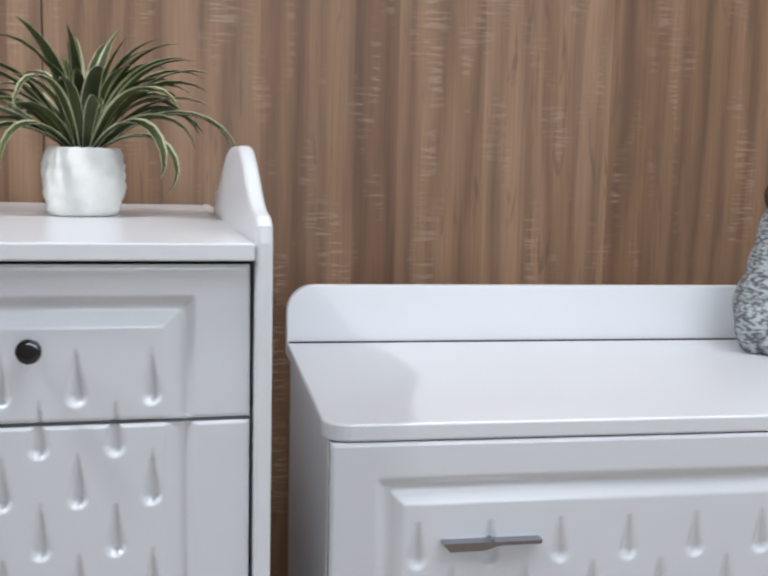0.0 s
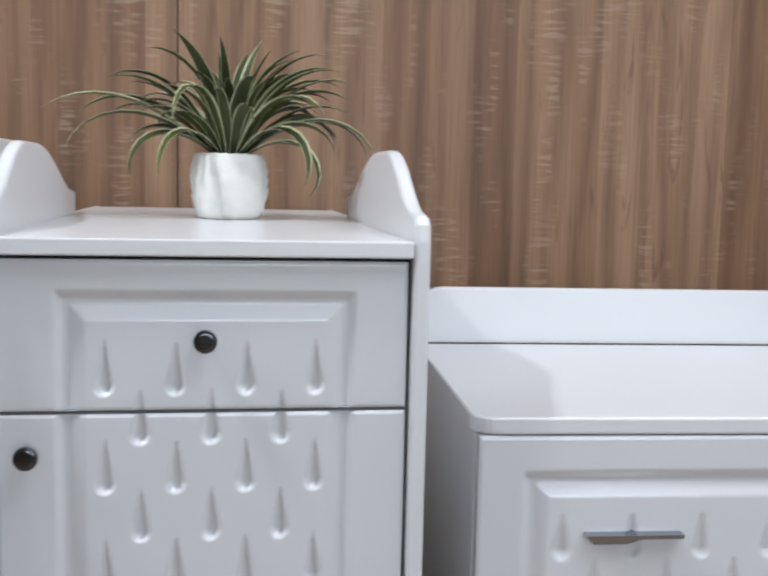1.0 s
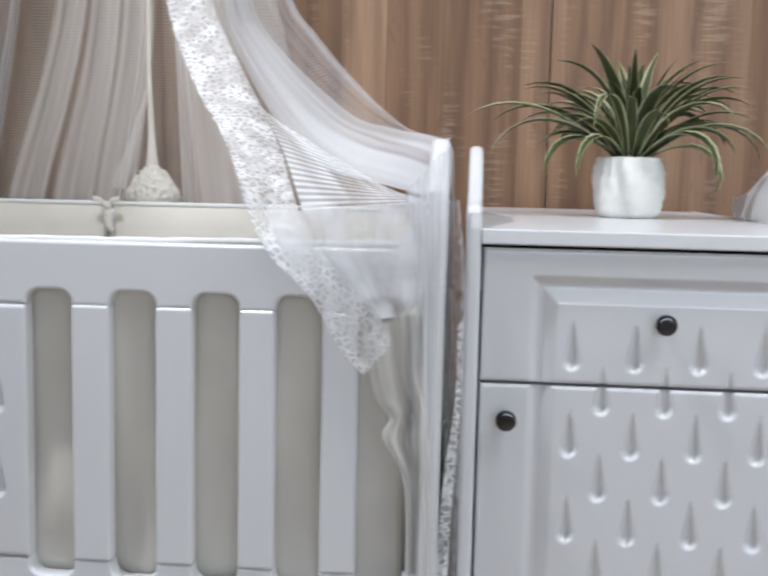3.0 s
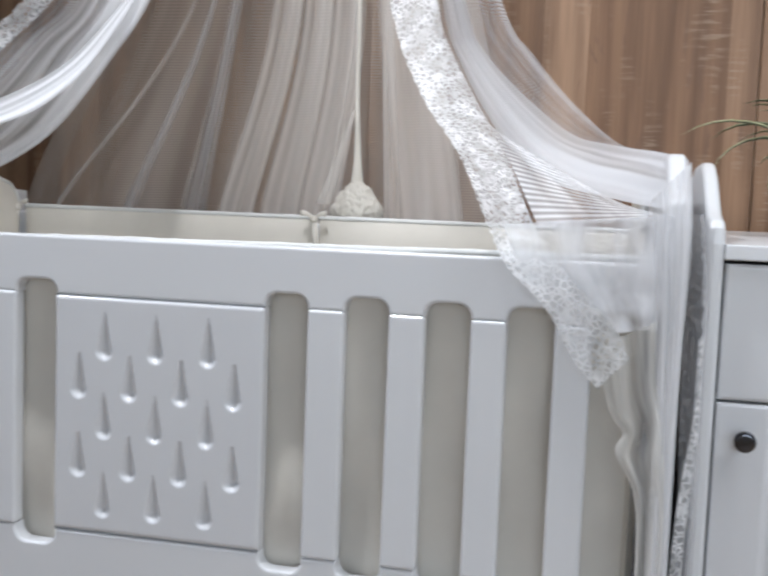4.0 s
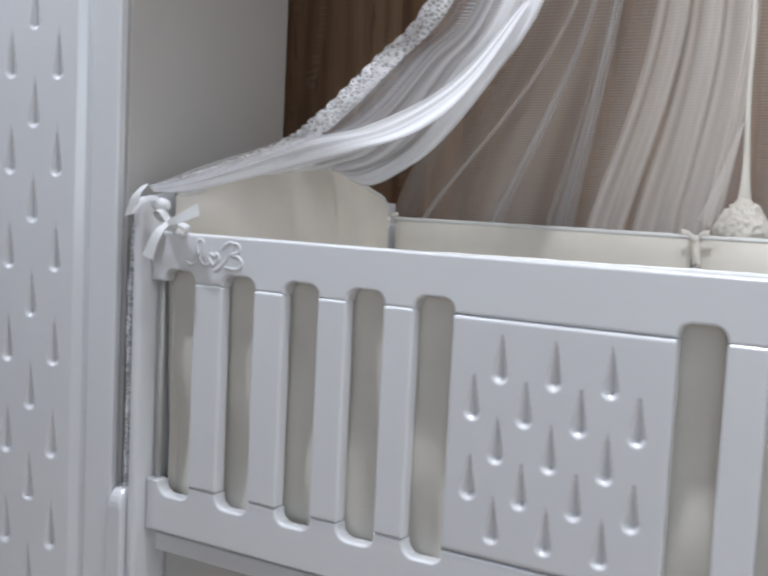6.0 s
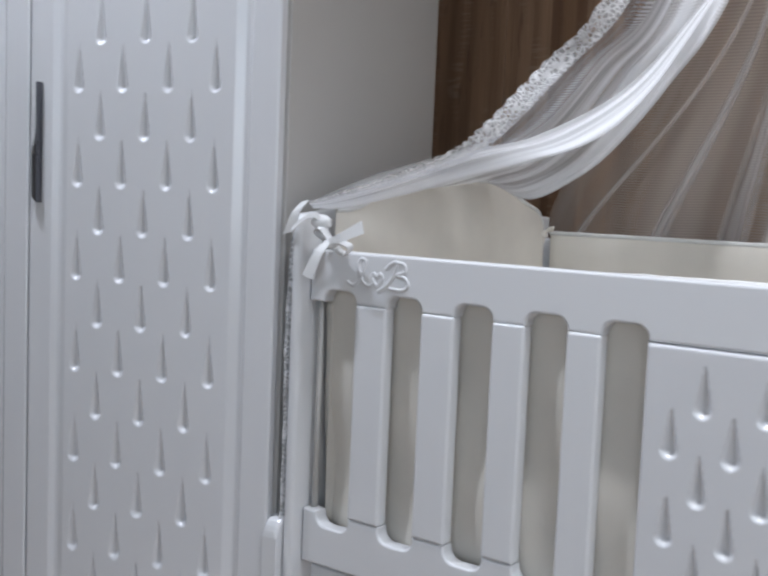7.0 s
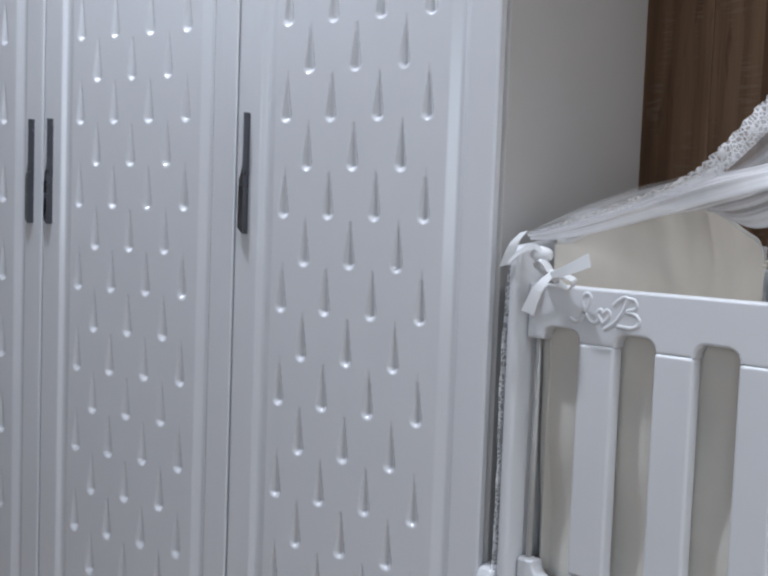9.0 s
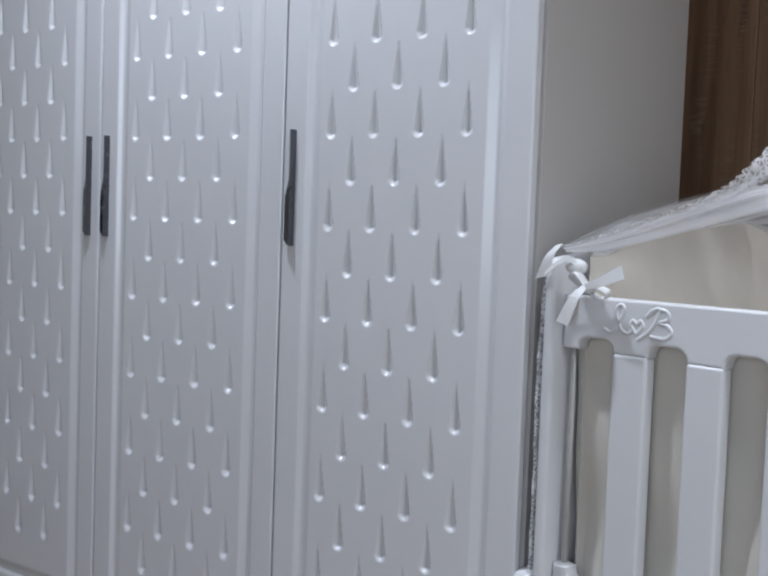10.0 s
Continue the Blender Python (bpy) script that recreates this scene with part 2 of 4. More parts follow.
POT = mottled("white_plaster", (0.85, 0.84, 0.8), (0.72, 0.71, 0.67), 22.0, 0.35, 0.6)
LEAF = mottled("leaf_green", (0.07, 0.078, 0.012), (0.014, 0.024, 0.005), 14.0, 0.3, 0.7, (1, 1, 1), 0.62)
LEAF_EDGE = mottled("leaf_cream_edge", (0.58, 0.57, 0.38), (0.3, 0.33, 0.15), 20.0, 0.3, 0.65, (1, 1, 1), 0.45)
STONE = mottled("speckled_grey", (0.42, 0.45, 0.45), (0.11, 0.115, 0.12), 95.0, 0.42, 0.58, (1, 1, 2.2))
HORN = mottled("brown_felt", (0.06, 0.035, 0.025), (0.03, 0.016, 0.012), 60.0, 0.3, 0.7)
PAINT = lacquer("wall_paint", (0.74, 0.73, 0.7), 0.7, 0.02, 0.0)
FLOOR = mottled("floor_laminate", (0.42, 0.33, 0.25), (0.3, 0.22, 0.16), 6.0, 0.3, 0.7, (1, 8, 1), 0.45)


# ---- builders ----
def ob_from(name, bm, material, parent=None, label="", smooth=False):
    me = bpy.data.meshes.new(name)
    bm.normal_update()
    bm.to_mesh(me)
    bm.free()
    for mm in material if isinstance(material, (list, tuple)) else [material]:
        me.materials.append(mm)
    if smooth:
        me.polygons.foreach_set("use_smooth", [True] * len(me.polygons))
    ob = new(name, me)
    if parent:
        ob.parent = parent
    if label:
        ob["label"] = label
    return ob


def part(name, bm, material, parent, label="", smooth=False):
    return ob_from(name, bm, material, parent, label, smooth)


def thing(name, m, label, category, group="", kind=""):
    ob = new(name)
    ob.empty_display_size = 0.1
    ob.matrix_world = m
    return tagged(ob, label, category, group, kind)


def box(x0, x1, y0, y1, z0, z1, bevel=0.003, seg=2, bm=None):
    bm = bm or bmesh.new()
    r = bmesh.ops.create_cube(bm, size=1.0, matrix=Matrix.Translation(((x0 + x1) / 2, (y0 + y1) / 2, (z0 + z1) / 2)) @ Matrix.Diagonal((x1 - x0, y1 - y0, z1 - z0, 1)))
    if bevel:
        es = list({e for v in r["verts"] for e in v.link_edges})
        bmesh.ops.bevel(bm, geom=es, offset=bevel, segments=seg, affect="EDGES", profile=0.5)
    return bm


def slab(outline, axis, a, b, bevel=0.004, seg=3):
    """A board: an outline in the plane across axis ('x': y,z; 'y': x,z; 'z': x,y), from a to b, with eased edges."""
    put = {"x": lambda p, q, d: (d, p, q), "y": lambda p, q, d: (p, d, q), "z": lambda p, q, d: (p, q, d)}[axis]
    bm = bmesh.new()
    va, vb = [[bm.verts.new(put(p, q, d)) for p, q in outline] for d in (a, b)]
    caps = [bm.faces.new(va), bm.faces.new(vb[::-1])]
    n = len(outline)
    for i in range(n):
        bm.faces.new((va[i], vb[i], vb[(i + 1) % n], va[(i + 1) % n]))
    bmesh.ops.recalc_face_normals(bm, faces=bm.faces)
    if bevel:
        es = [e for f in caps for e in f.edges]
        bmesh.ops.bevel(bm, geom=list(set(es)), offset=bevel, segments=seg, affect="EDGES", profile=0.5)
    return bm


def smooth_line(pts, n):
    """A smooth line of n points through a few guide points (Catmull-Rom)."""
    p = np.array(pts, float)
    p = np.vstack([2 * p[0] - p[1], p, 2 * p[-1] - p[-2]])
    m = len(pts) - 1
    t = np.linspace(0, m, n)
    i = np.minimum(t.astype(int), m - 1)
    f = (t - i)[:, None]
    a, b, c, d = p[i], p[i + 1], p[i + 2], p[i + 3]
    return 0.5 * (2 * b + (c - a) * f + (2 * a - 5 * b + 4 * c - d) * f**2 + (3 * b - a - 3 * c + d) * f**3)


def grid_mesh(name, P, material, parent=None, label="", uv=True, smooth=True):
    """A sheet over an array of points P[i, j]; its UV runs 0..1 along both ways."""
    ni, nj = P.shape[:2]
    idx = np.arange(ni * nj).reshape(ni, nj)
    q = np.stack([idx[:-1, :-1], idx[1:, :-1], idx[1:, 1:], idx[:-1, 1:]], -1).reshape(-1, 4)
    me = bpy.data.meshes.new(name)
    me.vertices.add(ni * nj)
    me.vertices.foreach_set("co", P.reshape(-1).astype(np.float32))
    me.loops.add(q.size)
    me.loops.foreach_set("vertex_index", q.reshape(-1).astype(np.int32))
    me.polygons.add(len(q))
    me.polygons.foreach_set("loop_start", np.arange(0, q.size, 4, dtype=np.int32))
    me.polygons.foreach_set("use_smooth", np.full(len(q), smooth))
    if uv:
        u, v = np.meshgrid(np.linspace(0, 1, ni), np.linspace(0, 1, nj), indexing="ij")
        w = np.stack([u.reshape(-1)[q.reshape(-1)], v.reshape(-1)[q.reshape(-1)]], -1)
        me.uv_layers.new(name="UVMap").data.foreach_set("uv", w.reshape(-1).astype(np.float32))
    me.update(calc_edges=True)
    me.validate()
    me.materials.append(material)
    ob = new(name, me)
    if parent:
        ob.parent = parent
    if label:
        ob["label"] = label
    return ob


def drops_depth(X, Z, drops, R, L, D):
    """Depth of tear-shaped hollows: a thin tip above, widening to a round, deep end below."""
    out = np.zeros_like(X)
    for cx, cz in drops:
        u, v = X - cx, Z - cz
        near = (abs(u) < R * 1.1) & (v > -R * 1.1) & (v < L)
        if not near.any():
            continue
        k = np.clip(1 - np.maximum(v, 0) / L, 1e-4, 1)
        r = R * k
        up = D * k**0.8 * np.clip(1 - (u / r) ** 2, 0, 1) ** 0.8
        low = D * np.clip((1 - np.sqrt(u**2 + v**2) / R) / 0.6, 0, 1)
        out = np.where(near, np.maximum(out, np.where(v >= 0, up, low)), out)
    return out


def groove_depth(X, Z, x0, x1, z0, z1, D=0.006, w=(0.009, 0.006, 0.016)):
    """A routed channel along a rectangle's inner edge: a steep outer side, a narrow floor, a long inner slope."""
    d = np.minimum(np.minimum(X - x0, x1 - X), np.minimum(Z - z0, z1 - Z))
    a, b, c = w
    return D * np.clip(np.minimum(d / a, (a + b + c - d) / c), 0, 1)


def relief(name, xs, zs, depth, y0, thick, material, parent, label=""):
    """A front board whose face, at y0, carries a carved depth; sides and back close it."""
    X, Z = np.meshgrid(xs, zs, indexing="ij")
    edge = np.minimum(np.minimum(X - xs[0], xs[-1] - X), np.minimum(Z - zs[0], zs[-1] - Z))
    ease = 0.002 * np.clip(1 - edge / 0.003, 0, 1) ** 2
    P = np.stack([X, y0 + depth(X, Z) + ease, Z], -1)
    face = grid_mesh(name, P, material, parent, label, uv=False)
    bm = bmesh.new()
    bm.from_mesh(face.data)
    y1, x0, x1, z0, z1 = y0 + thick, xs[0], xs[-1], zs[0], zs[-1]
    f = y0 + 0.002
    quads = [((x0, f, z0), (x1, f, z0), (x1, y1, z0), (x0, y1, z0)), ((x0, f, z1), (x0, y1, z1), (x1, y1, z1), (x1, f, z1)),
             ((x0, f, z0), (x0, y1, z0), (x0, y1, z1), (x0, f, z1)), ((x1, f, z0), (x1, f, z1), (x1, y1, z1), (x1, y1, z0)),
             ((x0, y1, z0), (x1, y1, z0), (x1, y1, z1), (x0, y1, z1))]
    for qd in quads:
        bm.faces.new([bm.verts.new(p) for p in qd])
    bm.normal_update()
    bm.to_mesh(face.data)
    bm.free()
    return face


def steps(a, b, d):
    return np.linspace(a, b, max(2, int(round((b - a) / d)) + 1))


def lathe(profile, n=24):
    bm = bmesh.new()
    rings = [[bm.verts.new((r * math.cos(2 * math.pi * k / n), r * math.sin(2 * math.pi * k / n), z)) for k in range(n)] for r, z in profile]
    for A, B in zip(rings, rings[1:]):
        for k in range(n):
            bm.faces.new((A[k], A[(k + 1) % n], B[(k + 1) % n], B[k]))
    bm.faces.new(rings[0][::-1])
    bm.faces.new(rings[-1])
    return bm


def knob(parent, x, y, z):
    bm = lathe([(0.0055, 0.0), (0.0055, 0.012), (0.0105, 0.017), (0.0122, 0.020), (0.0122, 0.0248), (0.0116, 0.0257), (0.007, 0.0259), (0.002, 0.026)], 40)
    bm.transform(pose(x, y, z, 90, 0, 0))
    return part("knob", bm, KNOB, parent, "round polished dark chrome knob", True)


def bar_handle(parent, m, length, mirror=False, wide=0.0155, thin=0.0058, material=None):
    """A twisted chrome bar on two feet: one half broad with a slanted end, the other slim."""
    bm = bmesh.new()
    n = 24
    rings = []
    for i in range(n + 1):
        t = i / n
        k = min(1, max(0, (t - 0.40) / 0.2))
        k = k * k * (3 - 2 * k)
        lo, hi = -wide * (1 - k) + 0.5 * thin * (1 - k) - 0.5 * thin * k, 0.5 * thin
        s = (t - 0.5) * length
        cut = 0.010 * (1 - t) ** 6
        tw = 0.006 * (1 - k)
        ring = [(lo, -0.011 + tw * 0.4, s + cut), (hi, -0.015, s), (hi, 0.0004, s), (lo, 0.0004, s + cut)]
        rings.append([bm.verts.new((-x if mirror else x, y, z)) for x, y, z in ring])
    for A, B in zip(rings, rings[1:]):
        for k in range(4):
            bm.faces.new((A[k], A[(k + 1) % 4], B[(k + 1) % 4], B[k]))
    bm.faces.new(rings[0][::-1])
    bm.faces.new(rings[-1])
    bmesh.ops.bevel(bm, geom=[e for e in bm.edges if len(e.link_faces) == 2 and e.calc_face_angle() > 0.7], offset=0.0008, segments=2, affect="EDGES")
    bmesh.ops.recalc_face_normals(bm, faces=bm.faces)
    bmesh.ops.create_cone(bm, cap_ends=True, segments=12, radius1=0.0042, radius2=0.0042, depth=0.014, matrix=Matrix.Translation((0, -0.004, 0)) @ pose(0, 0, 0, 90, 0, 0))
    bm.transform(m)
    return part("handle", bm, material or CHROME, parent, "dark chrome bar handle")


def bell(y0, y1, z_low, z_high, peak0, peak1, z_back, n=14):
    """The upper outline of an end board from front to back: a shoulder, an S-shaped rise, a flat crest, an S-shaped fall."""
    pts = [(y0, z_low - 0.03), (y0 + 0.003, z_low - 0.012), (y0 + 0.012, z_low - 0.003), (y0 + 0.03, z_low)]
    for i in range(1, n + 1):
        t = i / n
        pts.append((y0 + 0.03 + (peak0 - y0 - 0.03) * t, z_low + (z_high - z_low) * (0.5 - 0.5 * math.cos(math.pi * t)) ** 0.9))
    for i in range(n + 1):
        t = i / n
        pts.append((peak1 + (y1 - peak1) * t, z_back + (z_high - z_back) * (0.5 + 0.5 * math.cos(math.pi * t))))
    return pts


# ---- the room ----
X0, X1, Y0 = -4.3, 2.6, -3.0


def structure(name, bm, material, label="", category=""):
    return tagged(ob_from(name, bm, material), label, category, "", "structure")


structure("floor", box(X0 - 0.2, X1 + 0.2, Y0 - 0.2, WALL + 0.2, -0.1, 0.0, 0), FLOOR, "brown wood-look laminate floor", "floor")
structure("ceiling", box(X0 - 0.2, X1 + 0.2, Y0 - 0.2, WALL + 0.2, CEIL, CEIL + 0.1, 0), PAINT, "plain white painted ceiling", "ceiling")
structure("wall_west", box(X0 - 0.15, X0, Y0, WALL + 0.2, 0, CEIL, 0), PAINT, "plain off-white painted wall", "wall")
structure("wall_east", box(X1, X1 + 0.15, Y0, WALL + 0.2, 0, CEIL, 0), PAINT, "plain off-white painted wall", "wall")
# wall behind the camera, with a wide window
wx0, wx1, wz0, wz1 = -0.8, 1.8, 0.8, 2.3
bm = box(X0, wx0, Y0 - 0.2, Y0, 0, CEIL, 0)
box(wx1, X1, Y0 - 0.2, Y0, 0, CEIL, 0, bm=bm)
box(wx0, wx1, Y0 - 0.2, Y0, 0, wz0, 0, bm=bm)
box(wx0, wx1, Y0 - 0.2, Y0, wz1, CEIL, 0, bm=bm)
structure("wall_south", bm, PAINT, "off-white painted wall with a wide window opening", "wall")
win = thing("window_1", pose(0, 0, 0), "white framed window with three panes", "window", "", "structure")
bm = box(wx0, wx1, Y0 - 0.12, Y0 - 0.06, wz0, wz0 + 0.06, 0.004)
box(wx0, wx1, Y0 - 0.12, Y0 - 0.06, wz1 - 0.06, wz1, 0.004, bm=bm)
for k in range(4):
    x = wx0 + (wx1 - wx0 - 0.06) * k / 3
    box(x, x + 0.06, Y0 - 0.12, Y0 - 0.06, wz0 + 0.06, wz1 - 0.06, 0.004, bm=bm)
part("window_frame", bm, WHITE, win)
part("window_sill", box(wx0, wx1, Y0 - 0.06, Y0 + 0.1, wz0 - 0.03, wz0 - 0.002, 0.006), WHITE, win)

backing = structure("wall_north", box(X0, X1, WALL + 0.018, WALL + 0.2, 0, CEIL, 0), PAINT, "wall clad with vertical oak-look boards", "wall")
for k in range(5):
    a = -0.236 + 1.8 * (k - 2)
    a0, a1 = max(a, X0), min(a + 1.8, X1)
    if a1 - a0 < 0.05:
        continue
    part("panel", box(a0 + 0.0012, a1 - 0.0012, WALL, WALL + 0.016, 0.0, CEIL - 0.001, 0.0015, 1), OAK, backing)

for at in (LAMP, LAMP_2):
    dl = thing("downlight", pose(at[0], at[1], CEIL), "small round recessed ceiling spotlight", "ceiling light", "ceiling spotlights")
    part("rim", lathe([(0.05, 0.0), (0.052, -0.004), (0.048, -0.008), (0.042, -0.008), (0.04, -0.001)], 32), WHITE, dl, "", True)


# unseen panel, added to carry the overhead fill light
pn = thing("fill_panel", pose(PANEL[0], PANEL[1], CEIL), "large flat white panel, unseen, added for overhead fill light", "ceiling light")
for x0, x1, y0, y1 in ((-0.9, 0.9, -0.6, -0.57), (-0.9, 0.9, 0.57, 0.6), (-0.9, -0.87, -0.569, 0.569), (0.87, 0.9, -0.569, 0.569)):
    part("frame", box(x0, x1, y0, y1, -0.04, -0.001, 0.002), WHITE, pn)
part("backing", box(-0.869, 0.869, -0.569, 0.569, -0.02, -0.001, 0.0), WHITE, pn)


# ---- dresser beside the cabinet ----
def make_dresser():
    top = 0.857
    d = thing("changing_dresser", pose(0.126, 1.058, 0, 0, 0, -4.0), "white lacquered dresser with a raised back edge and carved drawers", "dresser")
    w, dep = 1.2, 0.512
    out = [(0.0, dep), (0.0, 0.03)] + [(0.03 - 0.03 * math.cos(a), 0.03 - 0.03 * math.sin(a)) for a in np.linspace(0.15, math.pi / 2, 6)]
    out += [(w - 0.03, 0.0), (w, 0.03), (w, dep)]
    part("top", slab(out, "z", top - 0.02, top, 0.003), WHITE, d)
    r = 0.042
    lip = [(0.0, top - 0.02), (0.0, top + 0.092 - r)] + [(r - r * math.cos(a), top + 0.092 - r + r * math.sin(a)) for a in np.linspace(0.2, math.pi / 2, 8)]
    lip += [(w - r, top + 0.092), (w, top + 0.092 - r), (w, top - 0.02)]
    part("back_edge", slab(lip, "y", dep + 0.005, dep + 0.023, 0.003), WHITE, d, "raised white back edge with rounded corner")
    # dark strip in place of the shade in the gap behind the top
    part("gap_shade", box(0.004, w - 0.004, dep + 0.0005, dep + 0.0046, top - 0.012, top + 0.0016, 0), HORN, d, "dark strip standing in for shade in the joint gap")
    part("side_panel", box(0.006, 0.024, 0.022, dep, 0.06, top - 0.0205, 0.002), WHITE, d)
    part("side_panel", box(w - 0.024, w - 0.006, 0.022, dep, 0.06, top - 0.0205, 0.002), WHITE, d)
    part("back_panel", box(0.026, w - 0.026, dep - 0.012, dep, 0.08, top - 0.0205, 0.001), GREY_SIDE, d)
    part("plinth", box(0.01, w - 0.01, 0.04, dep, 0.0, 0.0595, 0.003), WHITE, d)
    for z0, z1 in ((0.565, 0.8355), (0.315, 0.562), (0.065, 0.312)):
        dr = [(0.107 + 0.084 * i, z1 - 0.136 - 0.054 * j) for j in range(3) for i in range(13) if 0.107 + 0.084 * i < w - 0.09]
        dr = [(x + (0.042 if round((z1 - 0.136 - z) / 0.054) % 2 else 0), z) for x, z in dr if z > z0 + 0.05]
        fine = 0.0028 if z0 > 0.5 else 0.006
        f = lambda X, Z: np.maximum(groove_depth(X, Z, 0.06, w - 0.06, z0 + 0.045, z1 - 0.041), drops_depth(X, Z, dr, 0.0115, 0.05, 0.006))
        fr = relief("drawer_front", steps(0.0075, w - 0.0075, fine), steps(z0, z1, fine), f, 0.0, 0.0195, SATIN, d)
        bar_handle(fr, pose(0.191, 0.0, z1 - 0.1165, 0, 90, 0), 0.116, True, 0.0125, 0.006, CHROME_LIGHT)
    return d


make_dresser()


# ---- cabinet with a drawer and a door ----
CAB_DROPS = [(-0.2765 + 0.073 * i, 0.9025 - 0.1055 * j) for j in range(6) for i in range(4)] + [(-0.24 + 0.073 * i, 0.84975 - 0.1055 * j) for j in range(6) for i in range(3)]


def make_cabinet():
    c = thing("bedside_cabinet", pose(-0.17, 1.035, 0, 0, 0, -0.6) @ pose(0.17, -1.03, 0), "tall white cabinet with carved drawer and door and curved side wings", "cabinet")
    yb = 1.98
    wing = bell(1.017, 1.63, 1.0875, 1.159, 1.235, 1.32, 1.094) + [(1.63, 1.0585), (yb, 1.0585), (yb, 0.0), (1.017, 0.0)]
    for a, b in ((-0.405, -0.387), (0.0455, 0.0635)):
        part("side_panel", slab(wing, "x", a, b, 0.006), WHITE, c, "white side board with a bell-shaped wing", False)
    part("top", box(-0.3865, 0.045, 1.017, yb, 1.0395, 1.0575, 0.002), WHITE, c)
    part("back_panel", box(-0.3865, 0.045, yb - 0.01, yb, 0.06, 1.0385, 0.001), GREY_SIDE, c)
    part("plinth", box(-0.3865, 0.045, 1.05, 1.07, 0.0, 0.06, 0.001), WHITE, c)
    part("base", box(-0.3865, 0.045, 1.06, yb - 0.011, 0.061, 0.079, 0.001), WHITE, c)
    part("divider", box(-0.3865, 0.045, 1.052, yb - 0.011, 0.8655, 0.8815, 0.001), GREY_SIDE, c)
    rect = (-0.327, -0.014, 0.1255, 1.0035)
    carve = lambda X, Z: np.maximum(groove_depth(X, Z, *rect), drops_depth(X, Z, [p for p in CAB_DROPS if p[1] > 0.2], 0.0104, 0.051, 0.0072))
    xs = steps(-0.3835, 0.0415, 0.0021)
    dr = relief("drawer_front", xs, steps(0.877, 1.035, 0.0021), carve, 1.03, 0.018, SATIN, c)
    knob(dr, -0.173, 1.0335, 0.9525)
    zs = np.concatenate([steps(0.082, 0.6, 0.006)[:-1], steps(0.6, 0.873, 0.0021)])
    do = relief("door", xs, zs, carve, 1.03, 0.018, SATIN, c)
    knob(do, -0.352, 1.0305, 0.8335)
    return c


make_cabinet()


# ---- crib ----
GATE = 1.035
SLOTS = [-1.7445, -1.628, -1.513, -1.4035, -1.2955, -0.9405, -0.8355, -0.7325, -0.631, -0.5295]
CRIB_DROPS = [(-1.163 + 0.0735 * i, 0.877 - 0.1075 * j) for j in range(3) for i in range(3)] + [(-1.2 + 0.0735 * i, 0.823 - 0.1075 * j) for j in range(2) for i in range(4)]


def slot_width(x):
    return 0.0605 if x < -1.2 else 0.0575


def rail_outline(z_edge, z_slot, z_far):
    """A rail with a round-cornered notch at each slot."""
    s = 1 if z_slot > z_edge else -1
    r = 0.017
    pts = [(-1.772, z_far), (-1.772, z_edge)]
    for x in SLOTS:
        w = slot_width(x)
        if z_slot == z_edge:
            continue
        pts.append((x, z_edge))
        for k in range(6):
            a = math.pi / 2 * k / 5
            pts.append((x + r - r * math.cos(a), z_slot - s * r + s * r * math.sin(a)))
        for k in range(6):
            a = math.pi / 2 * (1 - k / 5)
            pts.append((x + w - r + r * math.cos(a), z_slot - s * r + s * r * math.sin(a)))
        pts.append((x + w, z_edge))
    return pts + [(-0.4545, z_edge), (-0.4545, z_far)]


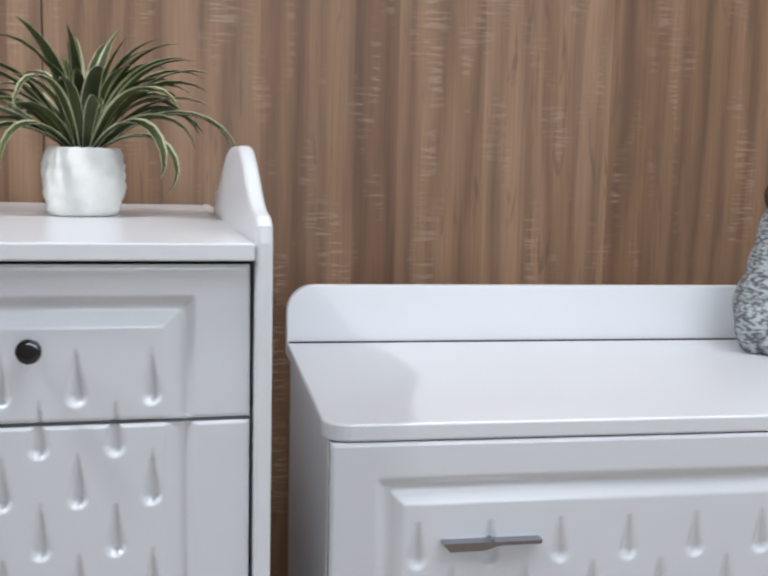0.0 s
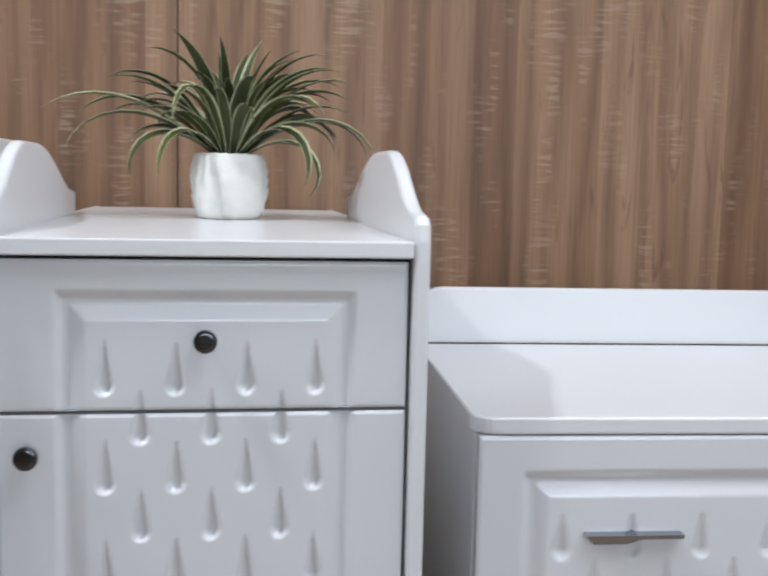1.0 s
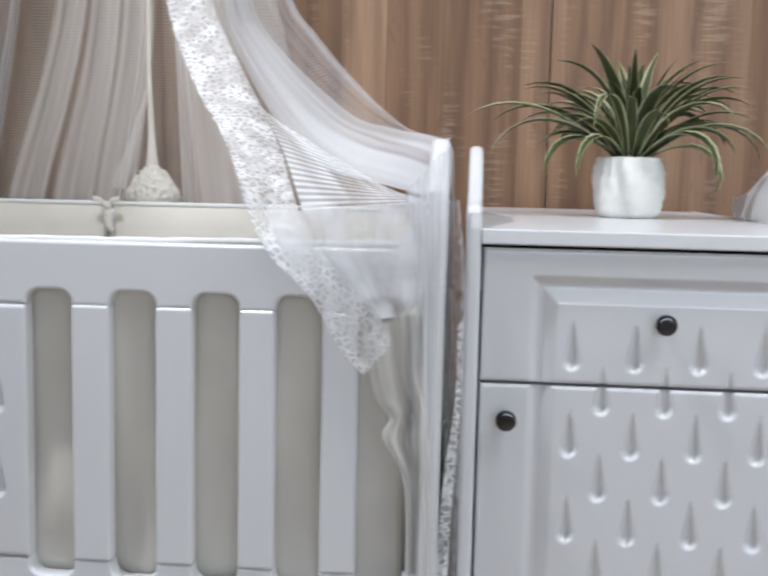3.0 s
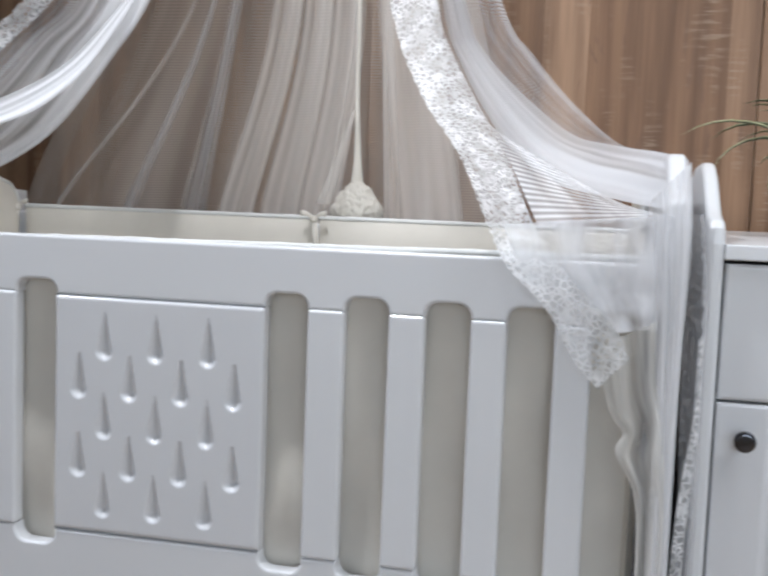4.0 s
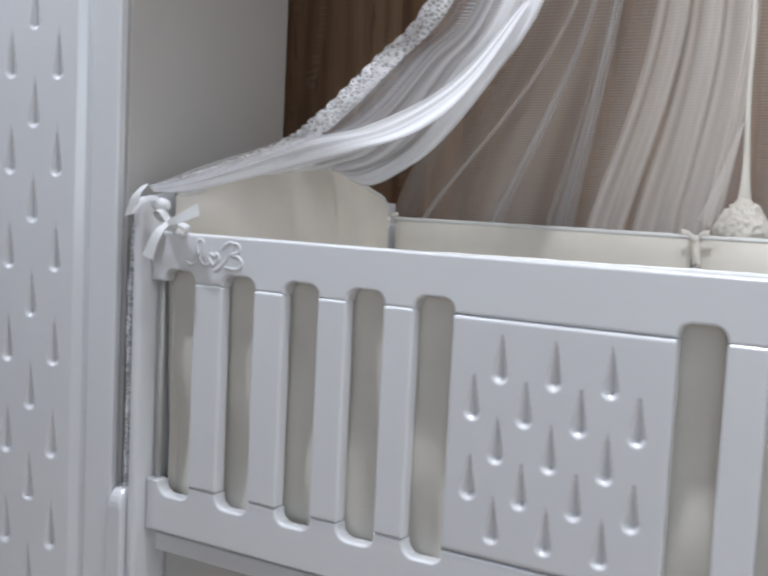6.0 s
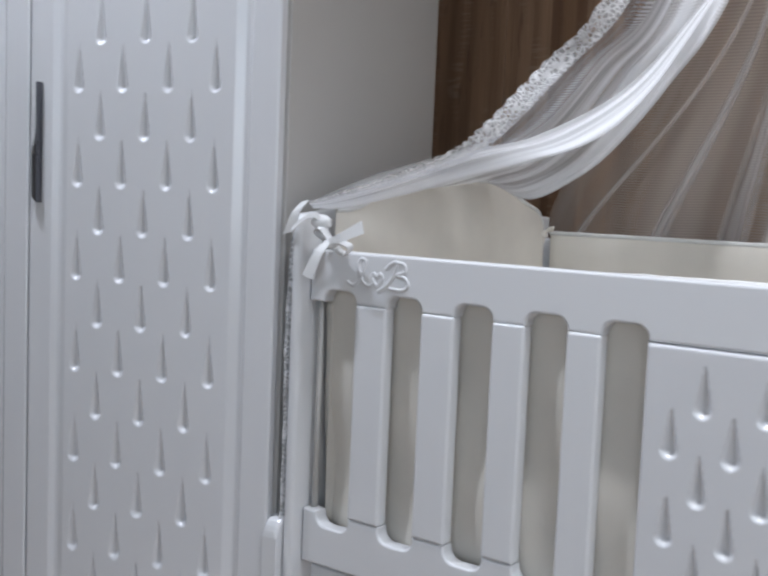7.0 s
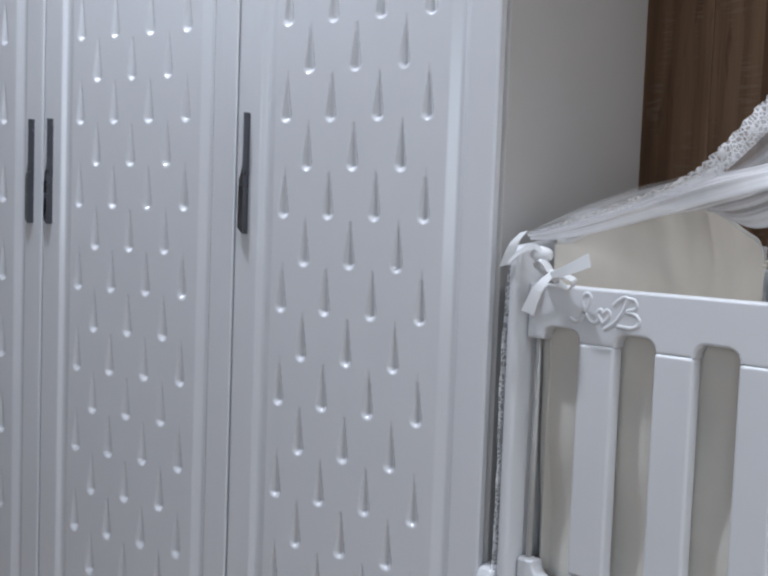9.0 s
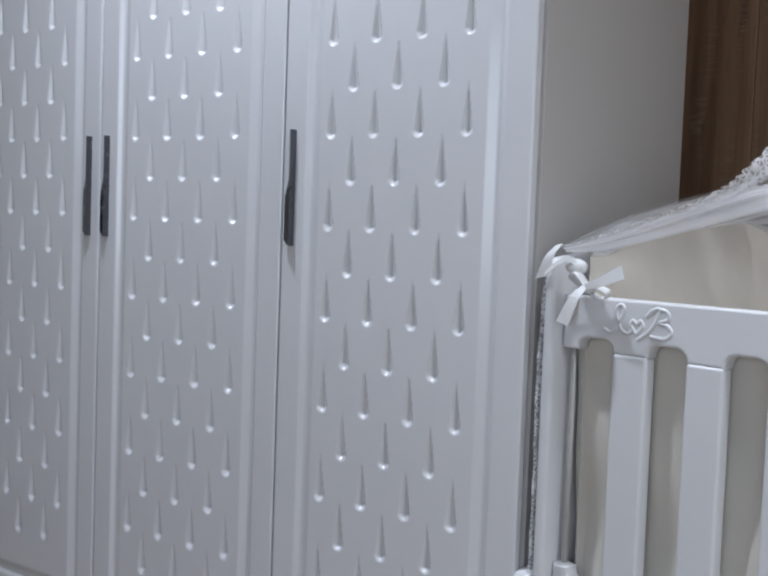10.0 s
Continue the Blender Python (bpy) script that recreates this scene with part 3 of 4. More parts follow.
def make_crib():
    c = thing("baby_crib", pose(0, 0, 0), "white baby crib with slatted front gate and carved centre panel", "crib")
    part("top_rail", slab(rail_outline(0.951, 0.9695, 1.029), "y", GATE, GATE + 0.026, 0.004), WHITE, c, "", False)
    part("bottom_rail", slab(rail_outline(0.628, 0.606, 0.544), "y", GATE, GATE + 0.026, 0.004), WHITE, c)
    edges = [-1.772] + [v for x in SLOTS for v in (x, x + slot_width(x))] + [-0.4545]
    for a, b in zip(edges[::2], edges[1::2]):
        if b - a > 0.2:
            f = lambda X, Z: np.maximum(drops_depth(X, Z, CRIB_DROPS, 0.0108, 0.056, 0.0085), 0.004 * np.clip(1 - np.minimum(Z - 0.6285, 0.9515 - Z) / 0.005, 0, 1))
            relief("centre_panel", steps(a, b, 0.0021), steps(0.6285, 0.9515, 0.0021), f, GATE - 0.0018, 0.023, SATIN, c, "white panel with carved tear shapes")
        elif b - a > 0.035:
            part("slat", box(a, b, GATE - 0.0018, GATE + 0.022, 0.6285, 0.9515, 0.0042, 3), WHITE, c)
    for a, b, crest in ((-1.793, -1.7745, 1.142), (-0.452, -0.428, 1.164)):
        end = (bell(1.012, 1.82, 1.085, crest, 1.22, 1.5, 1.085) if a < -1 else bell(1.012, 1.82, 1.112, crest, 1.14, 1.5, 1.085)) + [(1.82, 0.05), (1.012, 0.05)]
        part("end_panel", slab(end, "x", a, b, 0.007), WHITE, c, "white end board with a curved top")
    part("back_panel", box(-1.775, -0.4545, 1.785, 1.805, 0.5, 1.04, 0.004), WHITE, c)
    part("base_board", box(-1.775, -0.4545, 1.063, 1.784, 0.50, 0.53, 0.003), WHITE, c)
    low = [(-1.772, 0.1), (-1.772, 0.52), (-0.4545, 0.52), (-0.4545, 0.1)]
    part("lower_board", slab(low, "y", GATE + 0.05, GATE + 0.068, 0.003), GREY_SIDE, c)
    foot = [(0.98, 0.02), (0.98, 0.58)] + [(1.0 - 0.02 * math.cos(a), 0.58 + 0.03 * math.sin(a)) for a in np.linspace(0, math.pi / 2, 6)] + [(1.06, 0.612), (1.06, 0.02)]
    part("bracket", slab([(y + 0.02, z) for y, z in foot], "x", -1.823, -1.7945, 0.006), WHITE, c, "white rounded side bracket")
    for x in (-1.762, -0.463):
        bm = lathe([(0.0045, 0.0), (0.0045, 0.43)], 14)
        bm.transform(pose(x, GATE + 0.016, 0.545))
        part("slide_rod", bm, CHROME if x > -1 else GREY_SIDE, c, "thin vertical slide rod", True)
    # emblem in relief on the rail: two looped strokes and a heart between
    emb = [[(-1.700, 0.985), (-1.690, 0.981), (-1.680, 0.988), (-1.672, 1.003), (-1.668, 1.017), (-1.675, 1.021), (-1.681, 1.013), (-1.676, 0.995), (-1.670, 0.985), (-1.660, 0.982), (-1.652, 0.988)],
           [(-1.647, 0.982), (-1.656, 0.994), (-1.652, 1.001), (-1.647, 0.996), (-1.641, 1.001), (-1.637, 0.994), (-1.647, 0.982)],
           [(-1.645, 0.975), (-1.630, 0.985), (-1.618, 1.0), (-1.612, 1.019), (-1.622, 1.017), (-1.632, 1.008)],
           [(-1.612, 1.019), (-1.600, 1.017), (-1.598, 1.007), (-1.612, 1.001), (-1.598, 0.998), (-1.592, 0.988), (-1.603, 0.980), (-1.625, 0.981)]]
    for pts in emb:
        line = smooth_line(pts, 40)
        bm = bmesh.new()
        rings = []
        for i, (x, z) in enumerate(line):
            tx, tz = line[min(i + 1, 39)] - line[max(i - 1, 0)]
            k = math.hypot(tx, tz) or 1
            nx, nz = -tz / k, tx / k
            r = 0.0031
            rings.append([bm.verts.new((x + nx * r * math.cos(a), GATE + 0.0005 - 0.0022 * math.sin(a), z + nz * r * math.cos(a))) for a in np.linspace(0, math.pi, 6)])
        for A, B in zip(rings, rings[1:]):
            for k in range(5):
                bm.faces.new((A[k], A[k + 1], B[k + 1], B[k]))
        part("emblem", bm, WHITE, c, "raised looped emblem stroke", True)
    return c


make_crib()


def pad(name, P, thick_dir, material, label, category, group="", piping=0.0045):
    """A padded sheet: a front and a back skin, puffed in the middle, closed round the rim, with piping along its top."""
    ni, nj = P.shape[:2]
    u, v = np.meshgrid(np.linspace(0, 1, ni), np.linspace(0, 1, nj), indexing="ij")
    puff = (np.clip(16 * u * (1 - u) * v * (1 - v), 0, 1) ** 0.25)[..., None]
    d = np.array(thick_dir)[None, None]
    Q = np.concatenate([P + d * puff * 0.5, (P - d * puff * 0.5)[::-1]], 0)
    t = thing(name, pose(0, 0, 0), label, category, group)
    grid_mesh("cushion", Q, material, t, uv=False)
    if piping:
        line = P[:, -1]
        n, r = len(line), piping
        ax = np.array(thick_dir) / np.linalg.norm(thick_dir)
        T = np.zeros((9, n, 3))
        for k in range(9):
            a = 2 * math.pi * k / 8
            wav = 1 + 0.1 * np.sin(np.arange(n) * 1.3) * np.sin(np.arange(n) * 0.37)
            T[k] = line + ax * r * math.cos(a) + np.array((0, 0, r * math.sin(a))) * wav[:, None]
        grid_mesh("piping", T, SHEET, t, "white piping along the top edge", uv=False)
    return t


def wobble(P, amp, freq, axis, seed):
    Q = P.copy()
    for i in range(P.shape[0]):
        for j in range(P.shape[1]):
            Q[i, j, axis] += amp * noise.noise(Vector((P[i, j, 0] * freq, seed + P[i, j, 1] * freq, P[i, j, 2] * freq * 0.6)))
    return Q


def plane_grid(f, ni, nj):
    return np.array([[f(i / (ni - 1), j / (nj - 1)) for j in range(nj)] for i in range(ni)], float)


# bumpers hung inside the crib
P = wobble(plane_grid(lambda u, v: (-1.77 + 1.312 * u, 1.080 - 0.0158 * v**8, 0.535 + (0.484 + 0.015 * u) * v), 140, 60), 0.016, 11, 1, 3.0)
pad("front_bumper", P, (0, 0.03, 0), CREAM, "cream padded cotton bumper inside the crib front", "crib bumper", "crib bumpers", 0.0045)
for a, b in ((-1.74, -1.1), (-1.085, -0.47)):
    P = wobble(plane_grid(lambda u, v: (a + (b - a) * u, 1.755, 0.55 + 0.503 * v), 60, 24), 0.008, 6, 1, a)
    pad("back_bumper", P, (0, 0.03, 0), CREAM, "cream padded bumper along the crib back", "crib bumper", "crib bumpers")
prof = bell(1.06, 1.75, 1.09, 1.150, 1.28, 1.5, 1.098)[3:]
py, pz = np.array(prof).T
pz = pz - 0.05 * (1 - np.sqrt(np.clip(1 - np.clip((py - 1.70) / 0.0502, 0, 1) ** 2, 0, 1)))
P = plane_grid(lambda u, v: (-1.752, 1.065 + 0.685 * u, 0.55 + (float(np.interp(1.065 + 0.685 * u, py, pz)) - 0.55) * v), 50, 24)
pad("end_bumper", P, (0.035, 0, 0), CREAM, "cream padded bumper on the curved crib end", "crib bumper", "crib bumpers")
P = plane_grid(lambda u, v: (-0.475, 1.065 + 0.685 * u, 0.55 + (float(np.interp(1.065 + 0.685 * u, py, pz)) - 0.57) * v), 50, 24)
pad("end_bumper", P, (0.03, 0, 0), CREAM, "cream padded bumper on the curved crib end", "crib bumper", "crib bumpers")
P = wobble(plane_grid(lambda u, v: (-1.72 + 1.23 * u, 1.12 + 0.61 * v, 0.66), 60, 40), 0.02, 6, 2, 8.0)
pad("mattress", P, (0, 0, 0.12), SHEET, "white cotton mattress in the crib", "mattress", "", False)


def tie(name, x, y, z, length=0.05, lean=0.0, group="bumper ties"):
    """A small fabric tie: a knot, two short ears and two tails."""
    t = thing(name, pose(x, y, z), "cream fabric tie knotted on the bumper", "ribbon tie", group)
    bm = bmesh.new()
    bmesh.ops.create_icosphere(bm, subdivisions=2, radius=0.008)
    part("knot", bm, CREAM, t, "", True)
    for s in (-1, 1):
        line = smooth_line([(0, 0, 0), (s * 0.012, -0.004, 0.01), (s * 0.026, -0.006, 0.012)], 8)
        W = np.linspace(0.006, 0.012, 8)
        part("ear", grid_bm(line, (0, 0.3, 1), W), CREAM, t, "", True)
    line = smooth_line([(0, 0, 0), (lean * 0.5, -0.006, -length * 0.5), (lean, -0.004, -length)], 8)
    part("tail", grid_bm(line, (1, 0, 0), np.full(8, 0.014)), CREAM, t, "", True)
    return t


def grid_bm(line, across, widths, thick=0.0012):
    """A ribbon of the given widths along a line, with a little thickness."""
    bm = bmesh.new()
    a = np.array(across, float)
    a /= np.linalg.norm(a)
    rows = []
    for p, w in zip(line, widths):
        rows.append([bm.verts.new(p + a * w * k) for k in (-0.5, 0, 0.5)])
    for A, B in zip(rows, rows[1:]):
        for k in range(2):
            bm.faces.new((A[k], A[k + 1], B[k + 1], B[k]))
    bm.normal_update()
    bmesh.ops.solidify(bm, geom=bm.faces[:], thickness=thick)
    return bm


tie("bumper_tie", -1.745, 1.735, 1.05, 0.06, -0.01)
tie("bumper_tie", -1.09, 1.735, 1.05, 0.05, 0.008)


# ---- wardrobe ----
def make_wardrobe():
    w = thing("wardrobe", pose(-1.930, 0.979, 0, 0, 0, 13.4), "tall white wardrobe with carved tear-pattern doors", "wardrobe")
    right, pitch, top, bot = 0.1145, 0.4803, 2.2, 0.09
    n = 4
    depth = 0.65
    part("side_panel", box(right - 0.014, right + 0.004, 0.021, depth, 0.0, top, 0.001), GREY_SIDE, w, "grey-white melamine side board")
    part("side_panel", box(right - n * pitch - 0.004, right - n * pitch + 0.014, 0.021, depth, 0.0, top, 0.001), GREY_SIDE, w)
    part("top", box(right - n * pitch + 0.015, right - 0.015, 0.021, depth, top - 0.02, top, 0.001), WHITE, w)
    part("back_panel", box(right - n * pitch + 0.015, right - 0.015, depth - 0.01, depth, 0.05, top - 0.021, 0.001), GREY_SIDE, w)
    part("plinth", box(right - n * pitch + 0.015, right - 0.015, 0.05, 0.07, 0.0, 0.088, 0.001), WHITE, w)
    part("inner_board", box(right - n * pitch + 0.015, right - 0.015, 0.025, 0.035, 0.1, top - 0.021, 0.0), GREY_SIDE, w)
    for k in range(n):
        b = right - k * pitch - 0.0019
        a = b - pitch + 0.0038
        c0 = -0.132 - k * pitch
        drops = [(c0 + 0.0875 * (i - 1.5), 1.272 + 0.005 * k + 0.1545 * j) for j in range(-7, 6) for i in range(4)]
        drops += [(c0 + 0.0875 * (i - 1), 1.34925 + 0.005 * k + 0.1545 * j) for j in range(-7, 5) for i in range(3)]
        drops = [p for p in drops if p[1] > 0.37]
        f = lambda X, Z: np.maximum(groove_depth(X, Z, a + 0.048, b - 0.048, 0.318, top - 0.05, 0.0068), drops_depth(X, Z, drops, 0.0102, 0.074, 0.0085))
        res = 0.0021 if k < 3 else 0.005
        zs = np.concatenate([steps(bot, 0.3, 0.01)[:-1], steps(0.3, 0.55, 0.0035)[:-1], steps(0.55, 1.62, res)[:-1], steps(1.62, top - 0.003, 0.01)])
        d = relief("door", steps(a, b, res), zs, f, 0.0, 0.018, SATIN, w)
        hx = (a + 0.024) if k in (0, 1, 3) else (b - 0.026)
        bar_handle(d, pose(hx, 0.0, 1.179), 0.2)
    return w


make_wardrobe()


# ---- net canopy over the crib ----
def sheet(name, A, B, n, m, folds, amp, material, parent, label="", seed=0.0, amp_dir=(0, 1, 0.2), sag=0.0):
    """Net hung between two smooth lines, with folds that run along them."""
    a, b = smooth_line(A, n), smooth_line(B, n)
    P = np.zeros((m, n, 3))
    d = np.array(amp_dir, float)
    for i in range(m):
        s = i / (m - 1)
        base = a * (1 - s) + b * s
        base[:, 2] -= sag * 4 * s * (1 - s) * np.sin(np.linspace(0, math.pi, n))
        for j in range(n):
            v = j / (n - 1)
            k = math.sin(2 * math.pi * folds * s + seed + 1.5 * noise.noise(Vector((s * 4, v * 1.5, seed))))
            k += 0.8 * noise.noise(Vector((s * folds * 1.7, v * 3, seed + 5)))
            P[i, j] = base[j] + d * amp * k * (0.35 + 0.65 * math.sin(math.pi * min(1, v * 0.9 + 0.1))) * min(1, 6 * s * (1 - s) + 0.25)
    return grid_mesh(name, P, material, parent, label)


def lace_band(name, A, B, n, frac, parent, label, lift=(0, -0.004, 0.002)):
    """A lace edging with a scalloped rim, laid on the first line's side of a sheet."""
    a, b = smooth_line(A, n), smooth_line(B, n)
    P = np.zeros((9, n, 3))
    for j in range(n):
        t = j / n
        for i in range(9):
            s = -0.022 * abs(math.sin(j * 0.55)) - 0.008 * abs(math.sin(j * 1.9)) if i == 0 else frac(t) * i / 8
            P[i, j] = a[j] * (1 - s) + b[j] * s + np.array(lift)
            P[i, j, 1] += 0.001 * math.sin(j * 0.31 + i)
    return grid_mesh(name, P, LACE, parent, label)


canopy = thing("net_canopy", pose(0, 0, 0), "white sheer net canopy with lace edges draped over the crib", "canopy")
HOOP = (-1.1, 1.62, 2.15)
bm = bmesh.new()
ring = [[bm.verts.new((HOOP[0] + (0.2 + 0.008 * math.cos(b)) * math.cos(a), HOOP[1] + (0.2 + 0.008 * math.cos(b)) * math.sin(a), HOOP[2] + 0.008 * math.sin(b)))
         for b in np.linspace(0, 2 * math.pi, 8, endpoint=False)] for a in np.linspace(0, 2 * math.pi, 40, endpoint=False)]
for i in range(40):
    A, B = ring[i], ring[(i + 1) % 40]
    for k in range(8):
        bm.faces.new((A[k], A[(k + 1) % 8], B[(k + 1) % 8], B[k]))
part("hoop", bm, WHITE, canopy, "", True)
part("hanger", slab([(-1.107, 1.61), (-1.093, 1.61), (-1.093, 1.625), (-1.107, 1.625)], "z", 2.15, CEIL, 0.001), WHITE, canopy)
part("hanger_bar", box(-1.3, -0.9, 1.612, 1.628, 2.142, 2.158, 0.003), WHITE, canopy)
# back curtain between bumper and wall
sheet("back_net", [(-1.25, 1.80, 2.15), (-1.58, 1.86, 1.5), (-1.82, 1.88, 1.05), (-1.83, 1.88, 0.6)], [(-0.95, 1.80, 2.15), (-0.80, 1.86, 1.5), (-0.70, 1.88, 1.05), (-0.66, 1.88, 0.6)],
      60, 140, 3, 0.008, NET_BACK, canopy, "sheer back curtain", 0.6)
for t0, t1, m0, m1, e0, e1, net in ((-1.20, -1.16, -1.222, -1.152, -1.338, -1.252, NET_FOLD), (-1.165, -1.13, -1.155, -1.088, -1.245, -1.152, NET_FOLD), (-1.13, -1.08, -1.092, -1.022, -1.16, -1.068, NET_FOLD),
                                    (-1.04, -0.96, -1.002, -0.872, -0.948, -0.806, NET_FOLD), (-1.055, -1.04, -1.045, -1.03, -1.105, -1.085, NET_FOLD), (-1.0, -0.985, -0.99, -0.965, -0.975, -0.935, NET_FOLD),
                                    (-1.23, -1.222, -1.4, -1.385, -1.72, -1.70, NET_FOLD), (-1.215, -1.195, -1.318, -1.285, -1.425, -1.36, NET_SOFT), (-1.225, -1.215, -1.36, -1.34, -1.56, -1.52, NET_SOFT)):
    sheet("fold", [(t0, 1.79, 2.15), (m0, 1.832, 1.495), (e0, 1.842, 1.06), (e0 * 1.3 - m0 * 0.3, 1.842, 0.85)],
          [(t1, 1.785, 2.15), (m1, 1.822, 1.495), (e1, 1.832, 1.06), (e1 * 1.3 - m1 * 0.3, 1.832, 0.85)], 50, 28, 1.0, 0.007, net, canopy, "gathered fold of the back curtain", t0 * 9)
# drape tied to one corner: lace edge, a sheer strip, a dense gathered band and a tongue drawn to the corner
L_LACE = [(-1.22, 1.42, 2.15), (-1.34, 1.40, 1.75), (-1.46, 1.35, 1.433), (-1.548, 1.32, 1.325), (-1.576, 1.2, 1.222), (-1.607, 1.15, 1.178), (-1.696, 1.08, 1.129), (-1.773, 1.03, 1.097)]
L_STRIP = [(-1.20, 1.47, 2.15), (-1.30, 1.43, 1.74), (-1.40, 1.40, 1.437), (-1.475, 1.38, 1.345), (-1.53, 1.30, 1.235), (-1.585, 1.2, 1.178), (-1.69, 1.1, 1.129), (-1.771, 1.034, 1.096)]
L_INNER = [(-1.205, 1.50, 2.15), (-1.31, 1.47, 1.74), (-1.39, 1.44, 1.437), (-1.47, 1.43, 1.33), (-1.545, 1.43, 1.236), (-1.625, 1.45, 1.178), (-1.70, 1.47, 1.158), (-1.745, 1.5, 1.15)]
L_LOW = [(-1.17, 1.62, 2.15), (-1.245, 1.53, 1.72), (-1.305, 1.46, 1.44), (-1.388, 1.45, 1.31), (-1.475, 1.45, 1.208), (-1.545, 1.45, 1.155), (-1.628, 1.45, 1.119), (-1.725, 1.49, 1.145)]
L_TONGUE = [(-1.325, 1.45, 1.44), (-1.385, 1.38, 1.30), (-1.43, 1.29, 1.215), (-1.52, 1.24, 1.172), (-1.60, 1.20, 1.147), (-1.69, 1.15, 1.115), (-1.745, 1.08, 1.094), (-1.772, 1.035, 1.091)]
L_CREST = [(-1.335, 1.445, 1.44), (-1.425, 1.37, 1.30), (-1.53, 1.28, 1.218), (-1.59, 1.19, 1.19), (-1.635, 1.14, 1.162), (-1.69, 1.095, 1.133), (-1.735, 1.06, 1.112), (-1.774, 1.03, 1.098)]
sheet("sheer_strip", L_LACE, L_STRIP, 90, 24, 0.5, 0.003, NET_SHEER, canopy, "sheer strip of the corner drape", 0.4, (0.3, 0.3, 0.5))
sheet("corner_drape", L_INNER, L_LOW, 110, 40, 2.5, 0.010, NET_LEFT_LIT, canopy, "dense gathered net drape", 1.0, (0.5, 0.4, 0.4))
sheet("corner_drape", L_STRIP, L_INNER, 90, 20, 0.7, 0.005, NET_MILK, canopy, "net drape gathered to the crib corner", 2.0, (0.4, 0.3, 0.6))
sheet("tongue", L_CREST, L_TONGUE, 90, 36, 1.6, 0.006, NET_LEFT_LIT, canopy, "dense net drawn to the crib corner", 3.0, (0.2, 0.3, 0.7))
sheet("hump", [(-1.60, 1.30, 1.225), (-1.70, 1.33, 1.198), (-1.755, 1.31, 1.182), (-1.785, 1.22, 1.155), (-1.795, 1.12, 1.122), (-1.785, 1.045, 1.1)],
      [(-1.60, 1.20, 1.185), (-1.635, 1.17, 1.165), (-1.68, 1.14, 1.143), (-1.72, 1.1, 1.122), (-1.755, 1.06, 1.106), (-1.778, 1.033, 1.097)], 60, 24, 1.0, 0.005, NET_SOFT, canopy, "sheer net behind the corner drape", 5.0, (0.2, 0.2, 0.7))
lace_band("lace_edging", L_LACE, L_LOW, 200, lambda t: 0.26 - 0.16 * t, canopy, "white lace edging")
# drape over the end board and down the front
R_LACE = [(-1.0, 1.5, 2.15), (-0.94, 1.46, 1.75), (-0.862, 1.35, 1.397), (-0.792, 1.25, 1.251), (-0.711, 1.12, 1.155), (-0.660, 1.018, 1.075),
          (-0.632, 1.008, 1.022), (-0.584, 1.006, 0.974), (-0.547, 1.004, 0.914), (-0.519, 1.003, 0.884)]
R_SEAM = [(-0.94, 1.54, 2.15), (-0.862, 1.48, 1.72), (-0.776, 1.31, 1.387), (-0.751, 1.3, 1.317), (-0.697, 1.27, 1.225), (-0.648, 1.2, 1.152), (-0.60, 1.06, 1.075), (-0.555, 1.004, 1.02), (-0.495, 1.002, 0.965), (-0.478, 1.001, 0.93)]
R_BAND = [(-0.92, 1.6, 2.15), (-0.845, 1.56, 1.72), (-0.771, 1.5, 1.427), (-0.726, 1.5, 1.331), (-0.60, 1.47, 1.218), (-0.52, 1.38, 1.188), (-0.455, 1.24, 1.171), (-0.428, 1.1, 1.155)]
R_UNDER = [(-0.94, 1.54, 2.15), (-0.862, 1.48, 1.72), (-0.776, 1.31, 1.387), (-0.745, 1.3, 1.30), (-0.675, 1.26, 1.19), (-0.60, 1.2, 1.128), (-0.522, 1.15, 1.107), (-0.445, 1.03, 1.092)]
R_BACK = [(-0.90, 1.66, 2.15), (-0.81, 1.62, 1.72), (-0.715, 1.56, 1.428), (-0.66, 1.55, 1.345), (-0.585, 1.55, 1.262), (-0.508, 1.53, 1.197), (-0.45, 1.4, 1.176), (-0.43, 1.2, 1.168)]
sheet("end_drape", R_UNDER, R_BAND, 120, 60, 1.6, 0.006, NET_DENSE, canopy, "dense net drape over the crib end", 2.5, (0.1, -0.5, 0.5))
sheet("sheer_strip", R_BAND, R_BACK, 90, 24, 1.0, 0.004, NET_SHEER, canopy, "sheer strip of the end drape", 1.1, (0.2, -0.4, 0.4))
sheet("sheer_window", [(-0.690, 1.24, 1.205), (-0.65, 1.18, 1.145), (-0.60, 1.055, 1.066)], [(-0.675, 1.26, 1.192), (-0.522, 1.15, 1.108), (-0.442, 1.035, 1.085)], 60, 30, 0.5, 0.002, NET_STRIPE, canopy, "sheer net with pulled threads", 0.3, (0, -0.4, 0.4))
sheet("front_fall", [(-0.64, 1.02, 1.07), (-0.615, 1.007, 1.02), (-0.57, 1.006, 0.975), (-0.53, 1.005, 0.945)], [(-0.44, 1.006, 1.088), (-0.446, 1.003, 1.02), (-0.452, 1.003, 0.985), (-0.458, 1.003, 0.958)],
      50, 50, 2.0, 0.004, NET_MILK, canopy, "milky net hanging over the top rail", 4.0, (0, -0.8, 0.1))
